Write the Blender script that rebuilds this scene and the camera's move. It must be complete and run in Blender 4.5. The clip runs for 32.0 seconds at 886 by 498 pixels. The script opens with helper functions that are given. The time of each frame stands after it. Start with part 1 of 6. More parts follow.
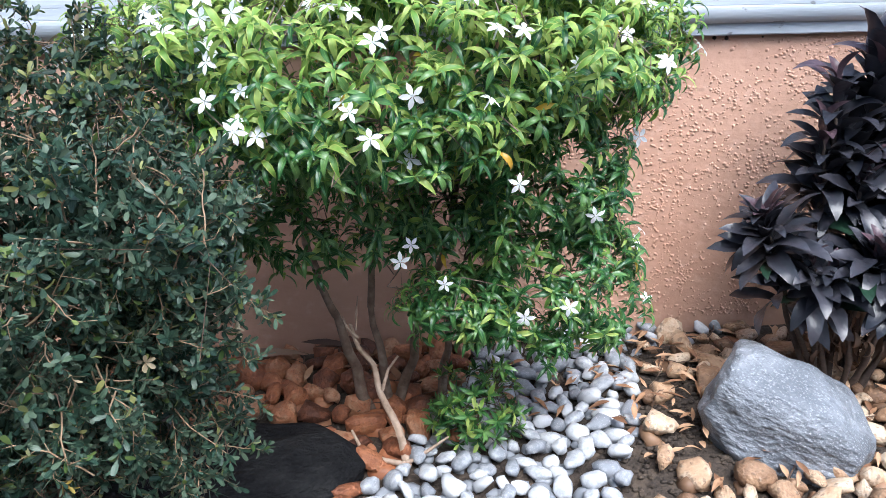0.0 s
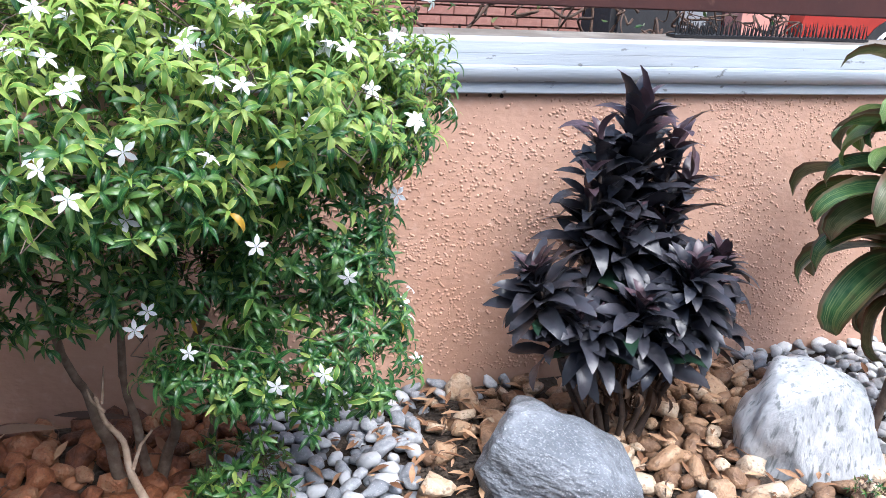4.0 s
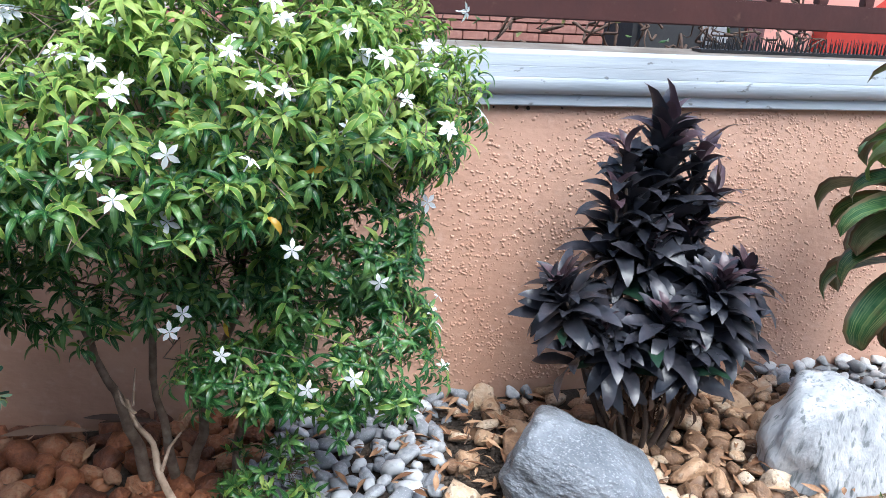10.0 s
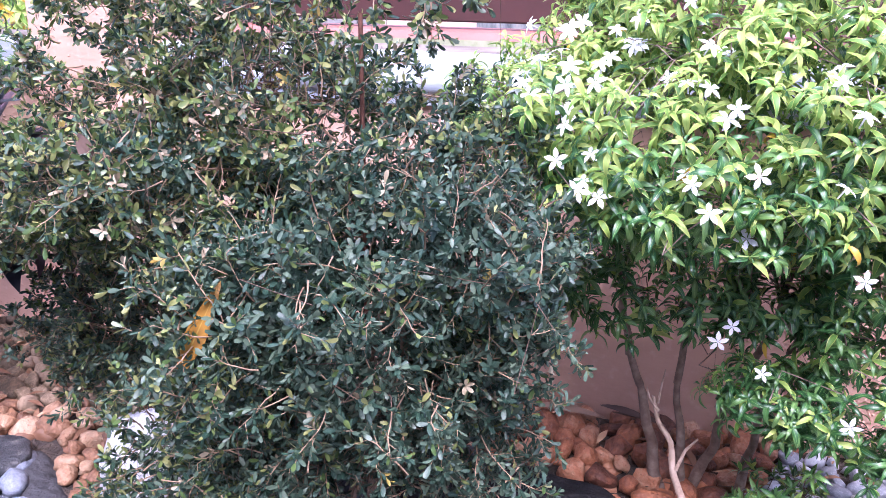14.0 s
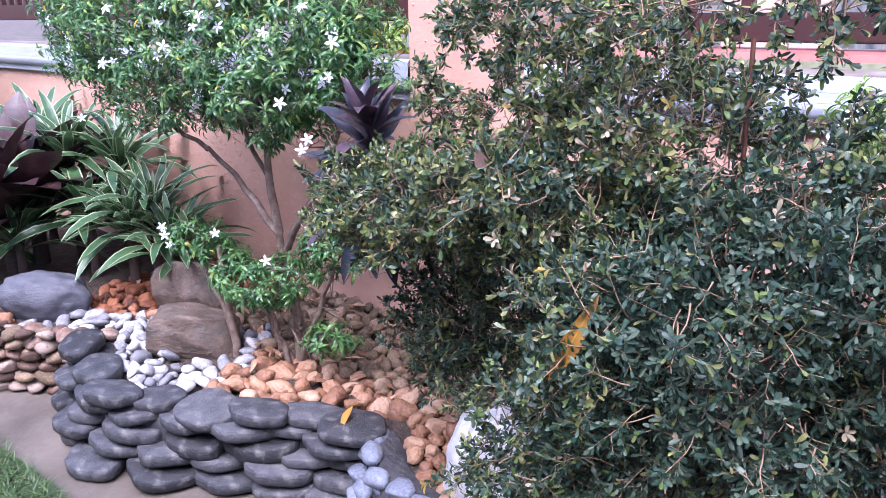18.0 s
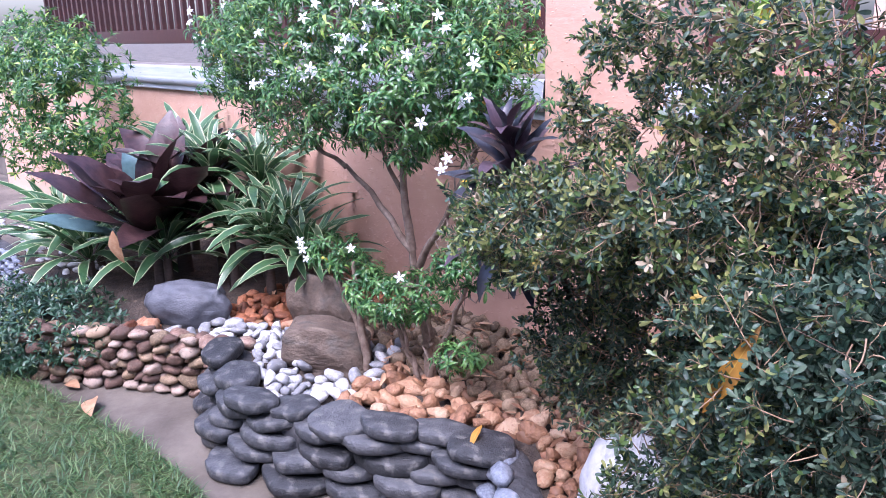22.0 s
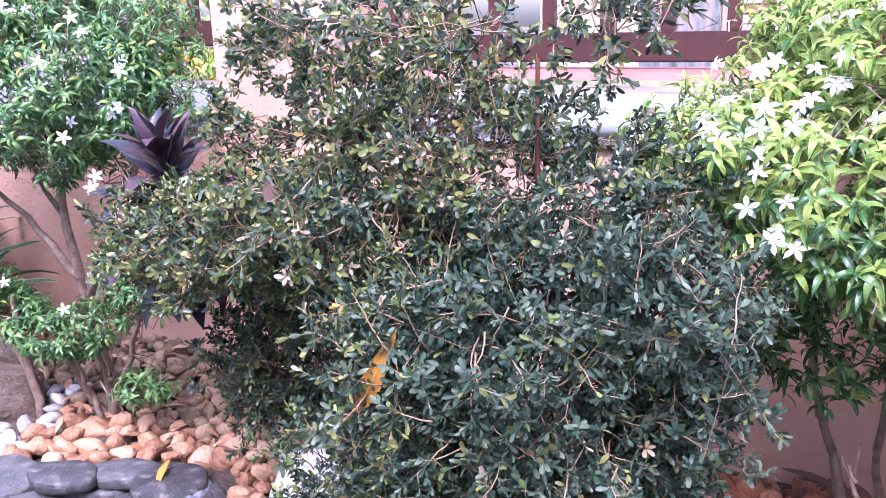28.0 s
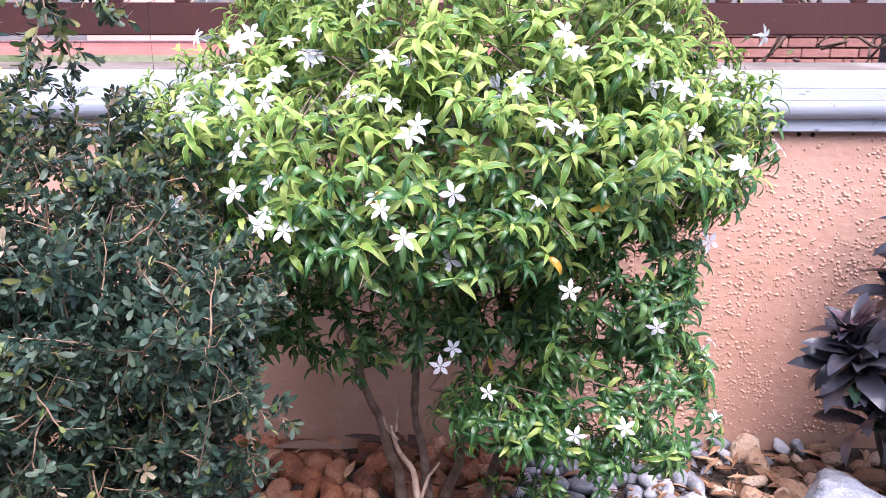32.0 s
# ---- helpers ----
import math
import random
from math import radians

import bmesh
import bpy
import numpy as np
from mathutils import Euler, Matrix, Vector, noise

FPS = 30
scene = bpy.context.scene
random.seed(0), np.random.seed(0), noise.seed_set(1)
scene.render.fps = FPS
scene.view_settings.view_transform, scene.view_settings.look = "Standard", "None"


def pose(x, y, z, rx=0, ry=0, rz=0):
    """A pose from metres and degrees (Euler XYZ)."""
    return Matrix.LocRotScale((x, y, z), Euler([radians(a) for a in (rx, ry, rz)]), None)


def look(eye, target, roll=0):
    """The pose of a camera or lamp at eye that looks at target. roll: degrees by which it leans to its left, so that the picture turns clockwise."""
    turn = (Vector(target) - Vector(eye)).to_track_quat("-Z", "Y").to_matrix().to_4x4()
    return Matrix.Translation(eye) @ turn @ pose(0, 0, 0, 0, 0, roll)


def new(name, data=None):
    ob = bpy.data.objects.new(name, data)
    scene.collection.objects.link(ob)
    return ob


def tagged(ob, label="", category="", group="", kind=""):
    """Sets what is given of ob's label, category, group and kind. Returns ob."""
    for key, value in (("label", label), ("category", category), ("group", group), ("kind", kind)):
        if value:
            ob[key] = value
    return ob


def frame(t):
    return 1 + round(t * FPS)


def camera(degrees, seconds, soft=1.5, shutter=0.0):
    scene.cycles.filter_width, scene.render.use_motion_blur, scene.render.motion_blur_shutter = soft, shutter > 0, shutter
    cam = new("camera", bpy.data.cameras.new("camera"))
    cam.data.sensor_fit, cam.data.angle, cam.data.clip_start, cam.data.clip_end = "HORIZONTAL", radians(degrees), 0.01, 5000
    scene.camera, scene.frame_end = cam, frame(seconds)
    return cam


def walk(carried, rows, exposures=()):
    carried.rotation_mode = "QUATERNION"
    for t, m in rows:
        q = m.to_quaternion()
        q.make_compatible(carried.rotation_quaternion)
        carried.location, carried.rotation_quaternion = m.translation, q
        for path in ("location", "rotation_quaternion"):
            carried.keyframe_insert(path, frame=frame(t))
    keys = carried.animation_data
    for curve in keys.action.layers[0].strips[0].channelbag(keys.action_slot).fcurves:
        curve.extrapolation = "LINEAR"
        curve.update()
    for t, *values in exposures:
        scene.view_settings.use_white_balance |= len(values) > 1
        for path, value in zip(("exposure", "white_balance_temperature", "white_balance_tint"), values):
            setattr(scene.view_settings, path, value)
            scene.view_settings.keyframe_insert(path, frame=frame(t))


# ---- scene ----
cam = camera(57.2, 32.0, 0.7)
# seconds, eye, yaw, pitch, roll
PATH = [
    (0.0, 0.0395, 0.0092, 1.4125, -5.735, -22.824, -0.636),
    (0.5, 0.1254, 0.1497, 1.4063, -3.795, -22.669, -0.275),
    (1.0, 0.1515, 0.1628, 1.4085, -0.959, -21.947, 0.111),
    (1.5, 0.1609, 0.0860, 1.4242, 1.980, -18.897, 0.456),
    (2.0, 0.1598, 0.0487, 1.4243, 2.539, -18.428, 0.717),
    (2.5, 0.1643, 0.0539, 1.4161, -2.905, -18.943, 2.027),
    (3.0, 0.1920, 0.0670, 1.4138, -7.934, -19.319, 2.583),
    (3.5, 0.2248, 0.0628, 1.4185, -12.432, -19.364, 2.931),
    (4.0, 0.2610, 0.0698, 1.4171, -17.410, -19.418, 2.955),
    (4.5, 0.2877, 0.0633, 1.4187, -21.397, -19.143, 3.202),
    (5.0, 0.3121, 0.0579, 1.4175, -24.623, -18.858, 3.375),
    (5.5, 0.3382, 0.0636, 1.4110, -27.107, -18.821, 3.210),
    (6.0, 0.3605, 0.0733, 1.4040, -28.533, -18.940, 2.756),
    (6.5, 0.3741, 0.0801, 1.4013, -28.585, -19.124, 2.065),
    (7.0, 0.3750, 0.0796, 1.4032, -27.557, -19.249, 1.446),
    (7.5, 0.3628, 0.0721, 1.4069, -25.955, -19.253, 1.177),
    (8.0, 0.3407, 0.0646, 1.4073, -24.172, -19.037, 1.333),
    (8.5, 0.3193, 0.0606, 1.4058, -22.535, -18.799, 1.752),
    (9.0, 0.2881, 0.0553, 1.4057, -21.116, -18.532, 2.571),
    (9.5, 0.2522, 0.0547, 1.4081, -19.432, -18.329, 3.434),
    (10.0, 0.2208, 0.0535, 1.4041, -16.255, -18.374, 3.333),
    (10.5, 0.1870, 0.0450, 1.4055, -12.375, -18.496, 3.018),
    (11.0, 0.1607, 0.0296, 1.4101, -8.536, -18.526, 2.729),
    (11.5, 0.1425, 0.0134, 1.4150, -4.193, -18.463, 2.288),
    (12.0, 0.1250, -0.0007, 1.4165, 0.019, -18.220, 1.839),
    (12.5, 0.1008, -0.0237, 1.4163, 4.292, -18.086, 1.908),
    (13.0, 0.0737, -0.0435, 1.4163, 9.400, -18.055, 1.455),
    (13.5, 0.0458, -0.0578, 1.4168, 13.449, -18.047, 1.169),
    (14.0, 0.0137, -0.0649, 1.4177, 17.192, -18.056, 0.882),
    (14.5, -0.0045, -0.0759, 1.4195, 20.448, -18.089, 0.850),
    (15.0, -0.0157, -0.0935, 1.4225, 23.759, -18.072, 0.812),
    (15.5, -0.0327, -0.1119, 1.4256, 26.865, -17.961, 0.911),
    (16.0, -0.0491, -0.1237, 1.4276, 29.780, -17.805, 0.896),
    (16.5, -0.0604, -0.1279, 1.4283, 32.489, -17.631, 0.597),
    (17.0, -0.0692, -0.1339, 1.4287, 34.948, -17.407, 0.130),
    (17.5, -0.0781, -0.1511, 1.4301, 37.114, -17.100, -0.385),
    (18.0, -0.0912, -0.1734, 1.4323, 39.118, -16.766, -0.796),
    (18.5, -0.1107, -0.1885, 1.4342, 41.121, -16.481, -1.029),
    (19.0, -0.1237, -0.2001, 1.4372, 42.891, -16.321, -1.253),
    (19.5, -0.1294, -0.2057, 1.4384, 44.404, -16.074, -1.382),
    (20.0, -0.1308, -0.2137, 1.4428, 46.002, -15.644, -1.714),
    (20.5, -0.1362, -0.2162, 1.4422, 46.522, -15.479, -1.718),
    (21.0, -0.1476, -0.2220, 1.4435, 46.791, -15.424, -1.639),
    (21.5, -0.1506, -0.2286, 1.4418, 47.433, -15.384, -1.550),
    (22.0, -0.1462, -0.2184, 1.4395, 47.440, -15.348, -1.551),
    (22.5, -0.1454, -0.2087, 1.4376, 47.281, -15.338, -1.517),
    (23.0, -0.1431, -0.2066, 1.4392, 47.093, -15.451, -1.491),
    (23.5, -0.1414, -0.2023, 1.4385, 46.905, -15.469, -1.657),
    (24.0, -0.1450, -0.1864, 1.4322, 46.081, -15.438, -1.508),
    (24.5, -0.1298, -0.1783, 1.4394, 44.628, -15.316, -1.478),
    (25.0, -0.1142, -0.1677, 1.4451, 42.899, -15.173, -1.552),
    (25.5, -0.1107, -0.1476, 1.4395, 41.145, -15.081, -1.652),
    (26.0, -0.1099, -0.1229, 1.4303, 39.214, -15.046, -1.687),
    (26.5, -0.1027, -0.0986, 1.4252, 36.953, -15.070, -1.565),
    (27.0, -0.0870, -0.0775, 1.4256, 34.378, -15.143, -1.403),
    (27.5, -0.0668, -0.0591, 1.4279, 31.605, -15.250, -1.380),
    (28.0, -0.0481, -0.0395, 1.4290, 28.215, -15.432, -1.322),
    (28.5, -0.0263, -0.0144, 1.4350, 24.837, -15.985, -1.384),
    (29.0, -0.0083, 0.0131, 1.4312, 21.350, -16.410, -1.200),
    (29.5, 0.0072, 0.0324, 1.4237, 17.958, -16.609, -0.852),
    (30.0, 0.0235, 0.0488, 1.4262, 15.222, -16.718, -0.925),
    (30.5, 0.0457, 0.0746, 1.4238, 11.830, -16.829, -0.850),
    (31.0, 0.0700, 0.1028, 1.4200, 7.877, -17.116, -0.594),
    (31.5, 0.0972, 0.1280, 1.4185, 4.245, -17.358, -0.389),
    (32.0, 0.1240, 0.1489, 1.4178, 0.193, -17.477, 0.025),
]
BASE = 1.25
EXPOSURE = [(t, BASE + e, k, g) for t, e, k, g in ((0.0, 0.12, 5600, 8), (1.0, 0.25, 5750, 6), (3.0, 0.25, 5850, 12), (4.5, 0.0, 5560, 7), (8.0, -0.17, 5380, -3), (10.0, 0.0, 5560, 5), (11.5, 0.2, 5650, 9), (13.0, 0.66, 5500, 27), (14.0, 0.88, 5400, 37), (15.0, 1.0, 5350, 43), (18.0, 0.48, 5330, 33), (24.5, 0.42, 5330, 31), (28.0, 0.92, 5420, 43), (29.0, 0.96, 5480, 44), (30.0, 0.82, 5600, 45), (31.0, 0.66, 5750, 43), (32.0, 0.43, 5750, 29))]
walk(cam, [(t, pose(x, y, z, 90 + pitch, 0, yaw) @ pose(0, 0, 0, 0, 0, roll)) for t, x, y, z, yaw, pitch, roll in PATH], EXPOSURE)

# ---- world and sun ----
world = bpy.data.worlds.new("sky")
scene.world = world
world.use_nodes = True
wn = world.node_tree
sky = wn.nodes.new("ShaderNodeTexSky")
sky.sky_type, sky.sun_disc = "NISHITA", False
SUN_YAW, SUN_UP = 196.0, 60.0
sky.sun_elevation, sky.sun_rotation = radians(SUN_UP), radians(-SUN_YAW)
sky.dust_density, sky.air_density, sky.ozone_density = 3.5, 1.1, 0.5
wn.nodes["Background"].inputs["Strength"].default_value = 0.15
wn.links.new(sky.outputs[0], wn.nodes["Background"].inputs["Color"])
sun = new("sun", bpy.data.lights.new("sun", "SUN"))
sun.data.energy, sun.data.angle, sun.data.color = 2.05, radians(40), (1.0, 0.96, 0.9)
sy, su = radians(SUN_YAW), radians(SUN_UP)
sun.matrix_world = look((0, 0, 0), (math.sin(sy) * math.cos(su), -math.cos(sy) * math.cos(su), -math.sin(su)))
sun.location = (4, -6, 9)

# ---- materials ----
def mat(name, colors, scale=8.0, rough=0.7, bump=0.2, bscale=40.0, detail=6.0, random_by="", spread=0.0, spec=0.5,
        metal=0.0, stretch=(1, 1, 1), translucent=0.0, stops=None, dist=0.01):
    """Noise-driven colour over a ramp, fine relief, and a shade that differs from piece to piece."""
    m = bpy.data.materials.new(name)
    m.use_nodes = True
    nt = m.node_tree
    N, L = nt.nodes, nt.links
    bsdf = N["Principled BSDF"]
    bsdf.inputs["Roughness"].default_value = rough
    bsdf.inputs["Specular IOR Level"].default_value = spec
    bsdf.inputs["Metallic"].default_value = metal
    tc = N.new("ShaderNodeTexCoord")
    mp = N.new("ShaderNodeMapping")
    mp.inputs["Scale"].default_value = stretch
    L.new(tc.outputs["Object"], mp.inputs["Vector"])
    no = N.new("ShaderNodeTexNoise")
    no.inputs["Scale"].default_value, no.inputs["Detail"].default_value = scale, detail
    no.inputs["Roughness"].default_value = 0.62
    L.new(mp.outputs[0], no.inputs["Vector"])
    ramp = N.new("ShaderNodeValToRGB")
    els = ramp.color_ramp.elements
    stops = stops or [0.3 + 0.4 * i / max(1, len(colors) - 1) for i in range(len(colors))]
    while len(els) < len(colors):
        els.new(0.5)
    for e, s, c in zip(els, stops, colors):
        e.position, e.color = s, (*c, 1)
    fac = no.outputs["Fac"]
    if random_by:
        if random_by == "object":
            src = N.new("ShaderNodeObjectInfo").outputs["Random"]
        else:
            src = N.new("ShaderNodeNewGeometry").outputs["Random Per Island"]
        sub = N.new("ShaderNodeMath")
        sub.operation = "MULTIPLY_ADD"
        L.new(src, sub.inputs[0])
        sub.inputs[1].default_value, sub.inputs[2].default_value = spread, -spread / 2
        add = N.new("ShaderNodeMath")
        L.new(fac, add.inputs[0])
        L.new(sub.outputs[0], add.inputs[1])
        fac = add.outputs[0]
    L.new(fac, ramp.inputs["Fac"])
    color = ramp.outputs["Color"]
    L.new(color, bsdf.inputs["Base Color"])
    if bump:
        n2 = N.new("ShaderNodeTexNoise")
        n2.inputs["Scale"].default_value, n2.inputs["Detail"].default_value = bscale, 5.0
        L.new(mp.outputs[0], n2.inputs["Vector"])
        bp = N.new("ShaderNodeBump")
        bp.inputs["Strength"].default_value, bp.inputs["Distance"].default_value = bump, dist
        L.new(n2.outputs["Fac"], bp.inputs["Height"])
        L.new(bp.outputs[0], bsdf.inputs["Normal"])
    if translucent:
        tr = N.new("ShaderNodeBsdfTranslucent")
        mix = N.new("ShaderNodeMixShader")
        mix.inputs[0].default_value = translucent
        L.new(color, tr.inputs["Color"])
        L.new(bsdf.outputs[0], mix.inputs[1])
        L.new(tr.outputs[0], mix.inputs[2])
        L.new(mix.outputs[0], N["Material Output"].inputs["Surface"])
    return m


def layer(m, color, scale, low, high, amount=1.0, stretch=(1, 1, 1), detail=4.0, coord="Object"):
    """Stains or streaks of another colour over a material."""
    nt = m.node_tree
    N, L = nt.nodes, nt.links
    bsdf = N["Principled BSDF"]
    old = bsdf.inputs["Base Color"].links[0].from_socket
    tc, mp, no = N.new("ShaderNodeTexCoord"), N.new("ShaderNodeMapping"), N.new("ShaderNodeTexNoise")
    mp.inputs["Scale"].default_value = stretch
    L.new(tc.outputs[coord], mp.inputs["Vector"])
    no.inputs["Scale"].default_value, no.inputs["Detail"].default_value = scale, detail
    L.new(mp.outputs[0], no.inputs["Vector"])
    mr = N.new("ShaderNodeMapRange")
    mr.inputs["From Min"].default_value, mr.inputs["From Max"].default_value = low, high
    mr.inputs["To Max"].default_value = amount
    L.new(no.outputs["Fac"], mr.inputs["Value"])
    mix = N.new("ShaderNodeMix")
    mix.data_type = "RGBA"
    L.new(mr.outputs[0], mix.inputs["Factor"])
    L.new(old, mix.inputs[6])
    mix.inputs[7].default_value = (*color, 1)
    for link in list(old.links):
        if link.to_node != mix:
            L.new(mix.outputs[2], link.to_socket)
    return m


def leafmat(name, colors, rough=0.35, spread=0.5, translucent=0.25, rib=(0.5, 0.6, 0.3), rib_amount=0.0, edge=None, stripes=0.0, spec=0.5, blotch=None):
    """A leaf: shade by leaf, a paler midrib, and where wanted a coloured margin, stripes along the blade or dry blotches."""
    m = mat(name, colors, scale=14.0, rough=rough, bump=0.15, bscale=60.0, random_by="island", spread=spread, translucent=translucent, spec=spec, detail=2.0)
    nt = m.node_tree
    N, L = nt.nodes, nt.links
    bsdf = N["Principled BSDF"]
    uv = N.new("ShaderNodeUVMap")
    sep = N.new("ShaderNodeSeparateXYZ")
    L.new(uv.outputs[0], sep.inputs[0])

    def over(fac, col):
        old = bsdf.inputs["Base Color"].links[0].from_socket
        mix = N.new("ShaderNodeMix")
        mix.data_type = "RGBA"
        L.new(fac, mix.inputs["Factor"])
        L.new(old, mix.inputs[6])
        mix.inputs[7].default_value = (*col, 1)
        for link in list(old.links):
            if link.to_node != mix:
                L.new(mix.outputs[2], link.to_socket)

    def band(lo, hi, amount):
        a = N.new("ShaderNodeMath")
        a.operation = "SUBTRACT"
        L.new(sep.outputs[0], a.inputs[0])
        a.inputs[1].default_value = 0.5
        b = N.new("ShaderNodeMath")
        b.operation = "ABSOLUTE"
        L.new(a.outputs[0], b.inputs[0])
        r = N.new("ShaderNodeMapRange")
        r.inputs["From Min"].default_value, r.inputs["From Max"].default_value = lo, hi
        r.inputs["To Max"].default_value = amount
        L.new(b.outputs[0], r.inputs["Value"])
        return r.outputs[0]
    if blotch:
        layer(m, blotch, 9.0, 0.5, 0.68, 0.9)
    if stripes:
        mp = N.new("ShaderNodeMapping")
        mp.inputs["Scale"].default_value = (14, 0.7, 1)
        L.new(uv.outputs[0], mp.inputs["Vector"])
        no = N.new("ShaderNodeTexNoise")
        no.inputs["Scale"].default_value = 1.6
        L.new(mp.outputs[0], no.inputs["Vector"])
        r = N.new("ShaderNodeMapRange")
        r.inputs["From Min"].default_value, r.inputs["From Max"].default_value = 0.48, 0.7
        r.inputs["To Max"].default_value = stripes
        L.new(no.outputs["Fac"], r.inputs["Value"])
        over(r.outputs[0], rib)
    if rib_amount:
        over(band(0.05, 0.0, rib_amount), rib)
    if edge:
        over(band(0.37, 0.44, 0.85), edge)
    return m


STUCCO = layer(mat("salmon_stucco", [(0.465, 0.276, 0.195), (0.53, 0.326, 0.234), (0.58, 0.368, 0.272)], scale=2.2, rough=0.85, bump=0.5, bscale=38, dist=0.006, stretch=(0.7, 1, 1.2)),
               (0.42, 0.225, 0.15), 1.3, 0.58, 0.75, 0.5, (1, 1, 0.4))
layer(STUCCO, (0.62, 0.42, 0.33), 30, 0.58, 0.75, 0.45)
COPING = layer(mat("white_coping_paint", [(0.32, 0.36, 0.40), (0.40, 0.435, 0.475), (0.47, 0.50, 0.54)], scale=3, rough=0.42, bump=0.12, bscale=30, stretch=(0.5, 2, 6)),
               (0.33, 0.36, 0.40), 5, 0.56, 0.75, 0.6, (0.25, 4, 9))
layer(COPING, (0.10, 0.10, 0.09), 30, 0.665, 0.71, 0.75, (0.6, 1, 1.2))
layer(COPING, (0.24, 0.25, 0.25), 2.5, 0.55, 0.72, 0.5, (0.4, 1, 3))
BROWN = layer(mat("dark_brown_paint", [(0.045, 0.016, 0.014), (0.065, 0.022, 0.018)], scale=6, rough=0.45, bump=0.1), (0.13, 0.07, 0.05), 18, 0.66, 0.75, 0.6)
PINK = mat("pink_ledge_paint", [(0.42, 0.17, 0.14), (0.50, 0.22, 0.18)], scale=9, rough=0.8, bump=0.2)
MOSS = mat("mossy_plaster", [(0.10, 0.13, 0.05), (0.24, 0.25, 0.15), (0.33, 0.30, 0.24)], scale=6, rough=0.95, bump=0.3)
SOIL = mat("dark_soil", [(0.022, 0.016, 0.012), (0.05, 0.036, 0.026), (0.09, 0.065, 0.045)], scale=16, rough=0.95, bump=0.9, bscale=70, dist=0.02)
MORTAR = layer(mat("dark_mortar", [(0.018, 0.018, 0.020), (0.038, 0.038, 0.041), (0.066, 0.066, 0.069)], scale=7, rough=0.85, bump=0.9, bscale=26, dist=0.02, detail=10), (0.13, 0.13, 0.12), 4, 0.6, 0.8, 0.6)
SLATE = layer(mat("dark_slate", [(0.020, 0.021, 0.023), (0.038, 0.040, 0.044), (0.075, 0.077, 0.082)], scale=6, rough=0.62, bump=0.6, bscale=30, random_by="object", spread=0.5, dist=0.01), (0.15, 0.145, 0.13), 7, 0.56, 0.72, 0.7)
BLUESTONE = mat("blue_grey_stone", [(0.07, 0.08, 0.11), (0.14, 0.16, 0.20), (0.22, 0.24, 0.28)], scale=9, rough=0.65, bump=0.3, random_by="object", spread=0.4)
GREYPEB = layer(mat("grey_pebble", [(0.20, 0.212, 0.235), (0.33, 0.342, 0.365), (0.49, 0.50, 0.515)], scale=4, rough=0.6, bump=0.2, bscale=50, random_by="object", spread=0.6, dist=0.004), (0.62, 0.62, 0.62), 18, 0.62, 0.72, 0.6, (1, 1, 3))
WHITEPEB = layer(mat("white_pebble", [(0.26, 0.265, 0.27), (0.42, 0.42, 0.425), (0.60, 0.595, 0.585)], scale=4, rough=0.6, bump=0.2, bscale=50, random_by="object", spread=0.5, dist=0.004), (0.36, 0.37, 0.40), 14, 0.58, 0.72, 0.7)
DULLPEB = layer(mat("dusty_white_pebble", [(0.17, 0.172, 0.178), (0.30, 0.302, 0.305), (0.46, 0.457, 0.45)], scale=5, rough=0.7, bump=0.3, bscale=50, random_by="object", spread=0.6, dist=0.006), (0.12, 0.11, 0.095), 9, 0.55, 0.72, 0.7)
TAN = layer(mat("tan_stone", [(0.16, 0.088, 0.048), (0.33, 0.198, 0.112), (0.45, 0.30, 0.185), (0.56, 0.44, 0.32)], scale=2.4, rough=0.6, bump=0.45, bscale=9, random_by="object", spread=0.75, dist=0.022, detail=6, stops=[0.18, 0.42, 0.6, 0.8]), (0.12, 0.07, 0.04), 6, 0.56, 0.66, 0.7)
layer(TAN, (0.50, 0.42, 0.32), 7, 0.62, 0.76, 0.45)
ORANGE = layer(mat("orange_stone", [(0.08, 0.028, 0.014), (0.20, 0.068, 0.028), (0.32, 0.12, 0.05), (0.38, 0.21, 0.12)], scale=3.2, rough=0.6, bump=0.5, bscale=11, random_by="object", spread=0.75, dist=0.022, detail=9, stops=[0.18, 0.42, 0.62, 0.85]), (0.14, 0.055, 0.03), 11, 0.58, 0.72, 0.7)
PEACH = layer(mat("peach_stone", [(0.14, 0.066, 0.034), (0.26, 0.13, 0.066), (0.35, 0.20, 0.11), (0.44, 0.30, 0.19)], scale=3.2, rough=0.6, bump=0.5, bscale=9, random_by="object", spread=0.7, dist=0.025, detail=9, stops=[0.18, 0.42, 0.62, 0.85]), (0.25, 0.11, 0.06), 11, 0.58, 0.72, 0.7)
RUBBLE = layer(mat("dull_red_brown_stone", [(0.09, 0.05, 0.034), (0.17, 0.10, 0.07), (0.25, 0.165, 0.12), (0.34, 0.26, 0.20)], scale=4, rough=0.75, bump=0.5, bscale=18, random_by="object", spread=0.8, dist=0.02), (0.10, 0.085, 0.065), 7, 0.56, 0.7, 0.7)
OLIVE = mat("olive_brown_stone", [(0.11, 0.075, 0.042), (0.21, 0.145, 0.085), (0.31, 0.22, 0.14)], scale=9, rough=0.75, bump=0.4, bscale=26, random_by="object", spread=0.5)
GREYROCK = layer(mat("grey_boulder", [(0.10, 0.112, 0.13), (0.175, 0.19, 0.213), (0.30, 0.318, 0.345)], scale=3.2, rough=0.6, bump=0.9, bscale=22, detail=14, dist=0.02), (0.055, 0.06, 0.07), 2.6, 0.50, 0.60, 0.7, detail=9)
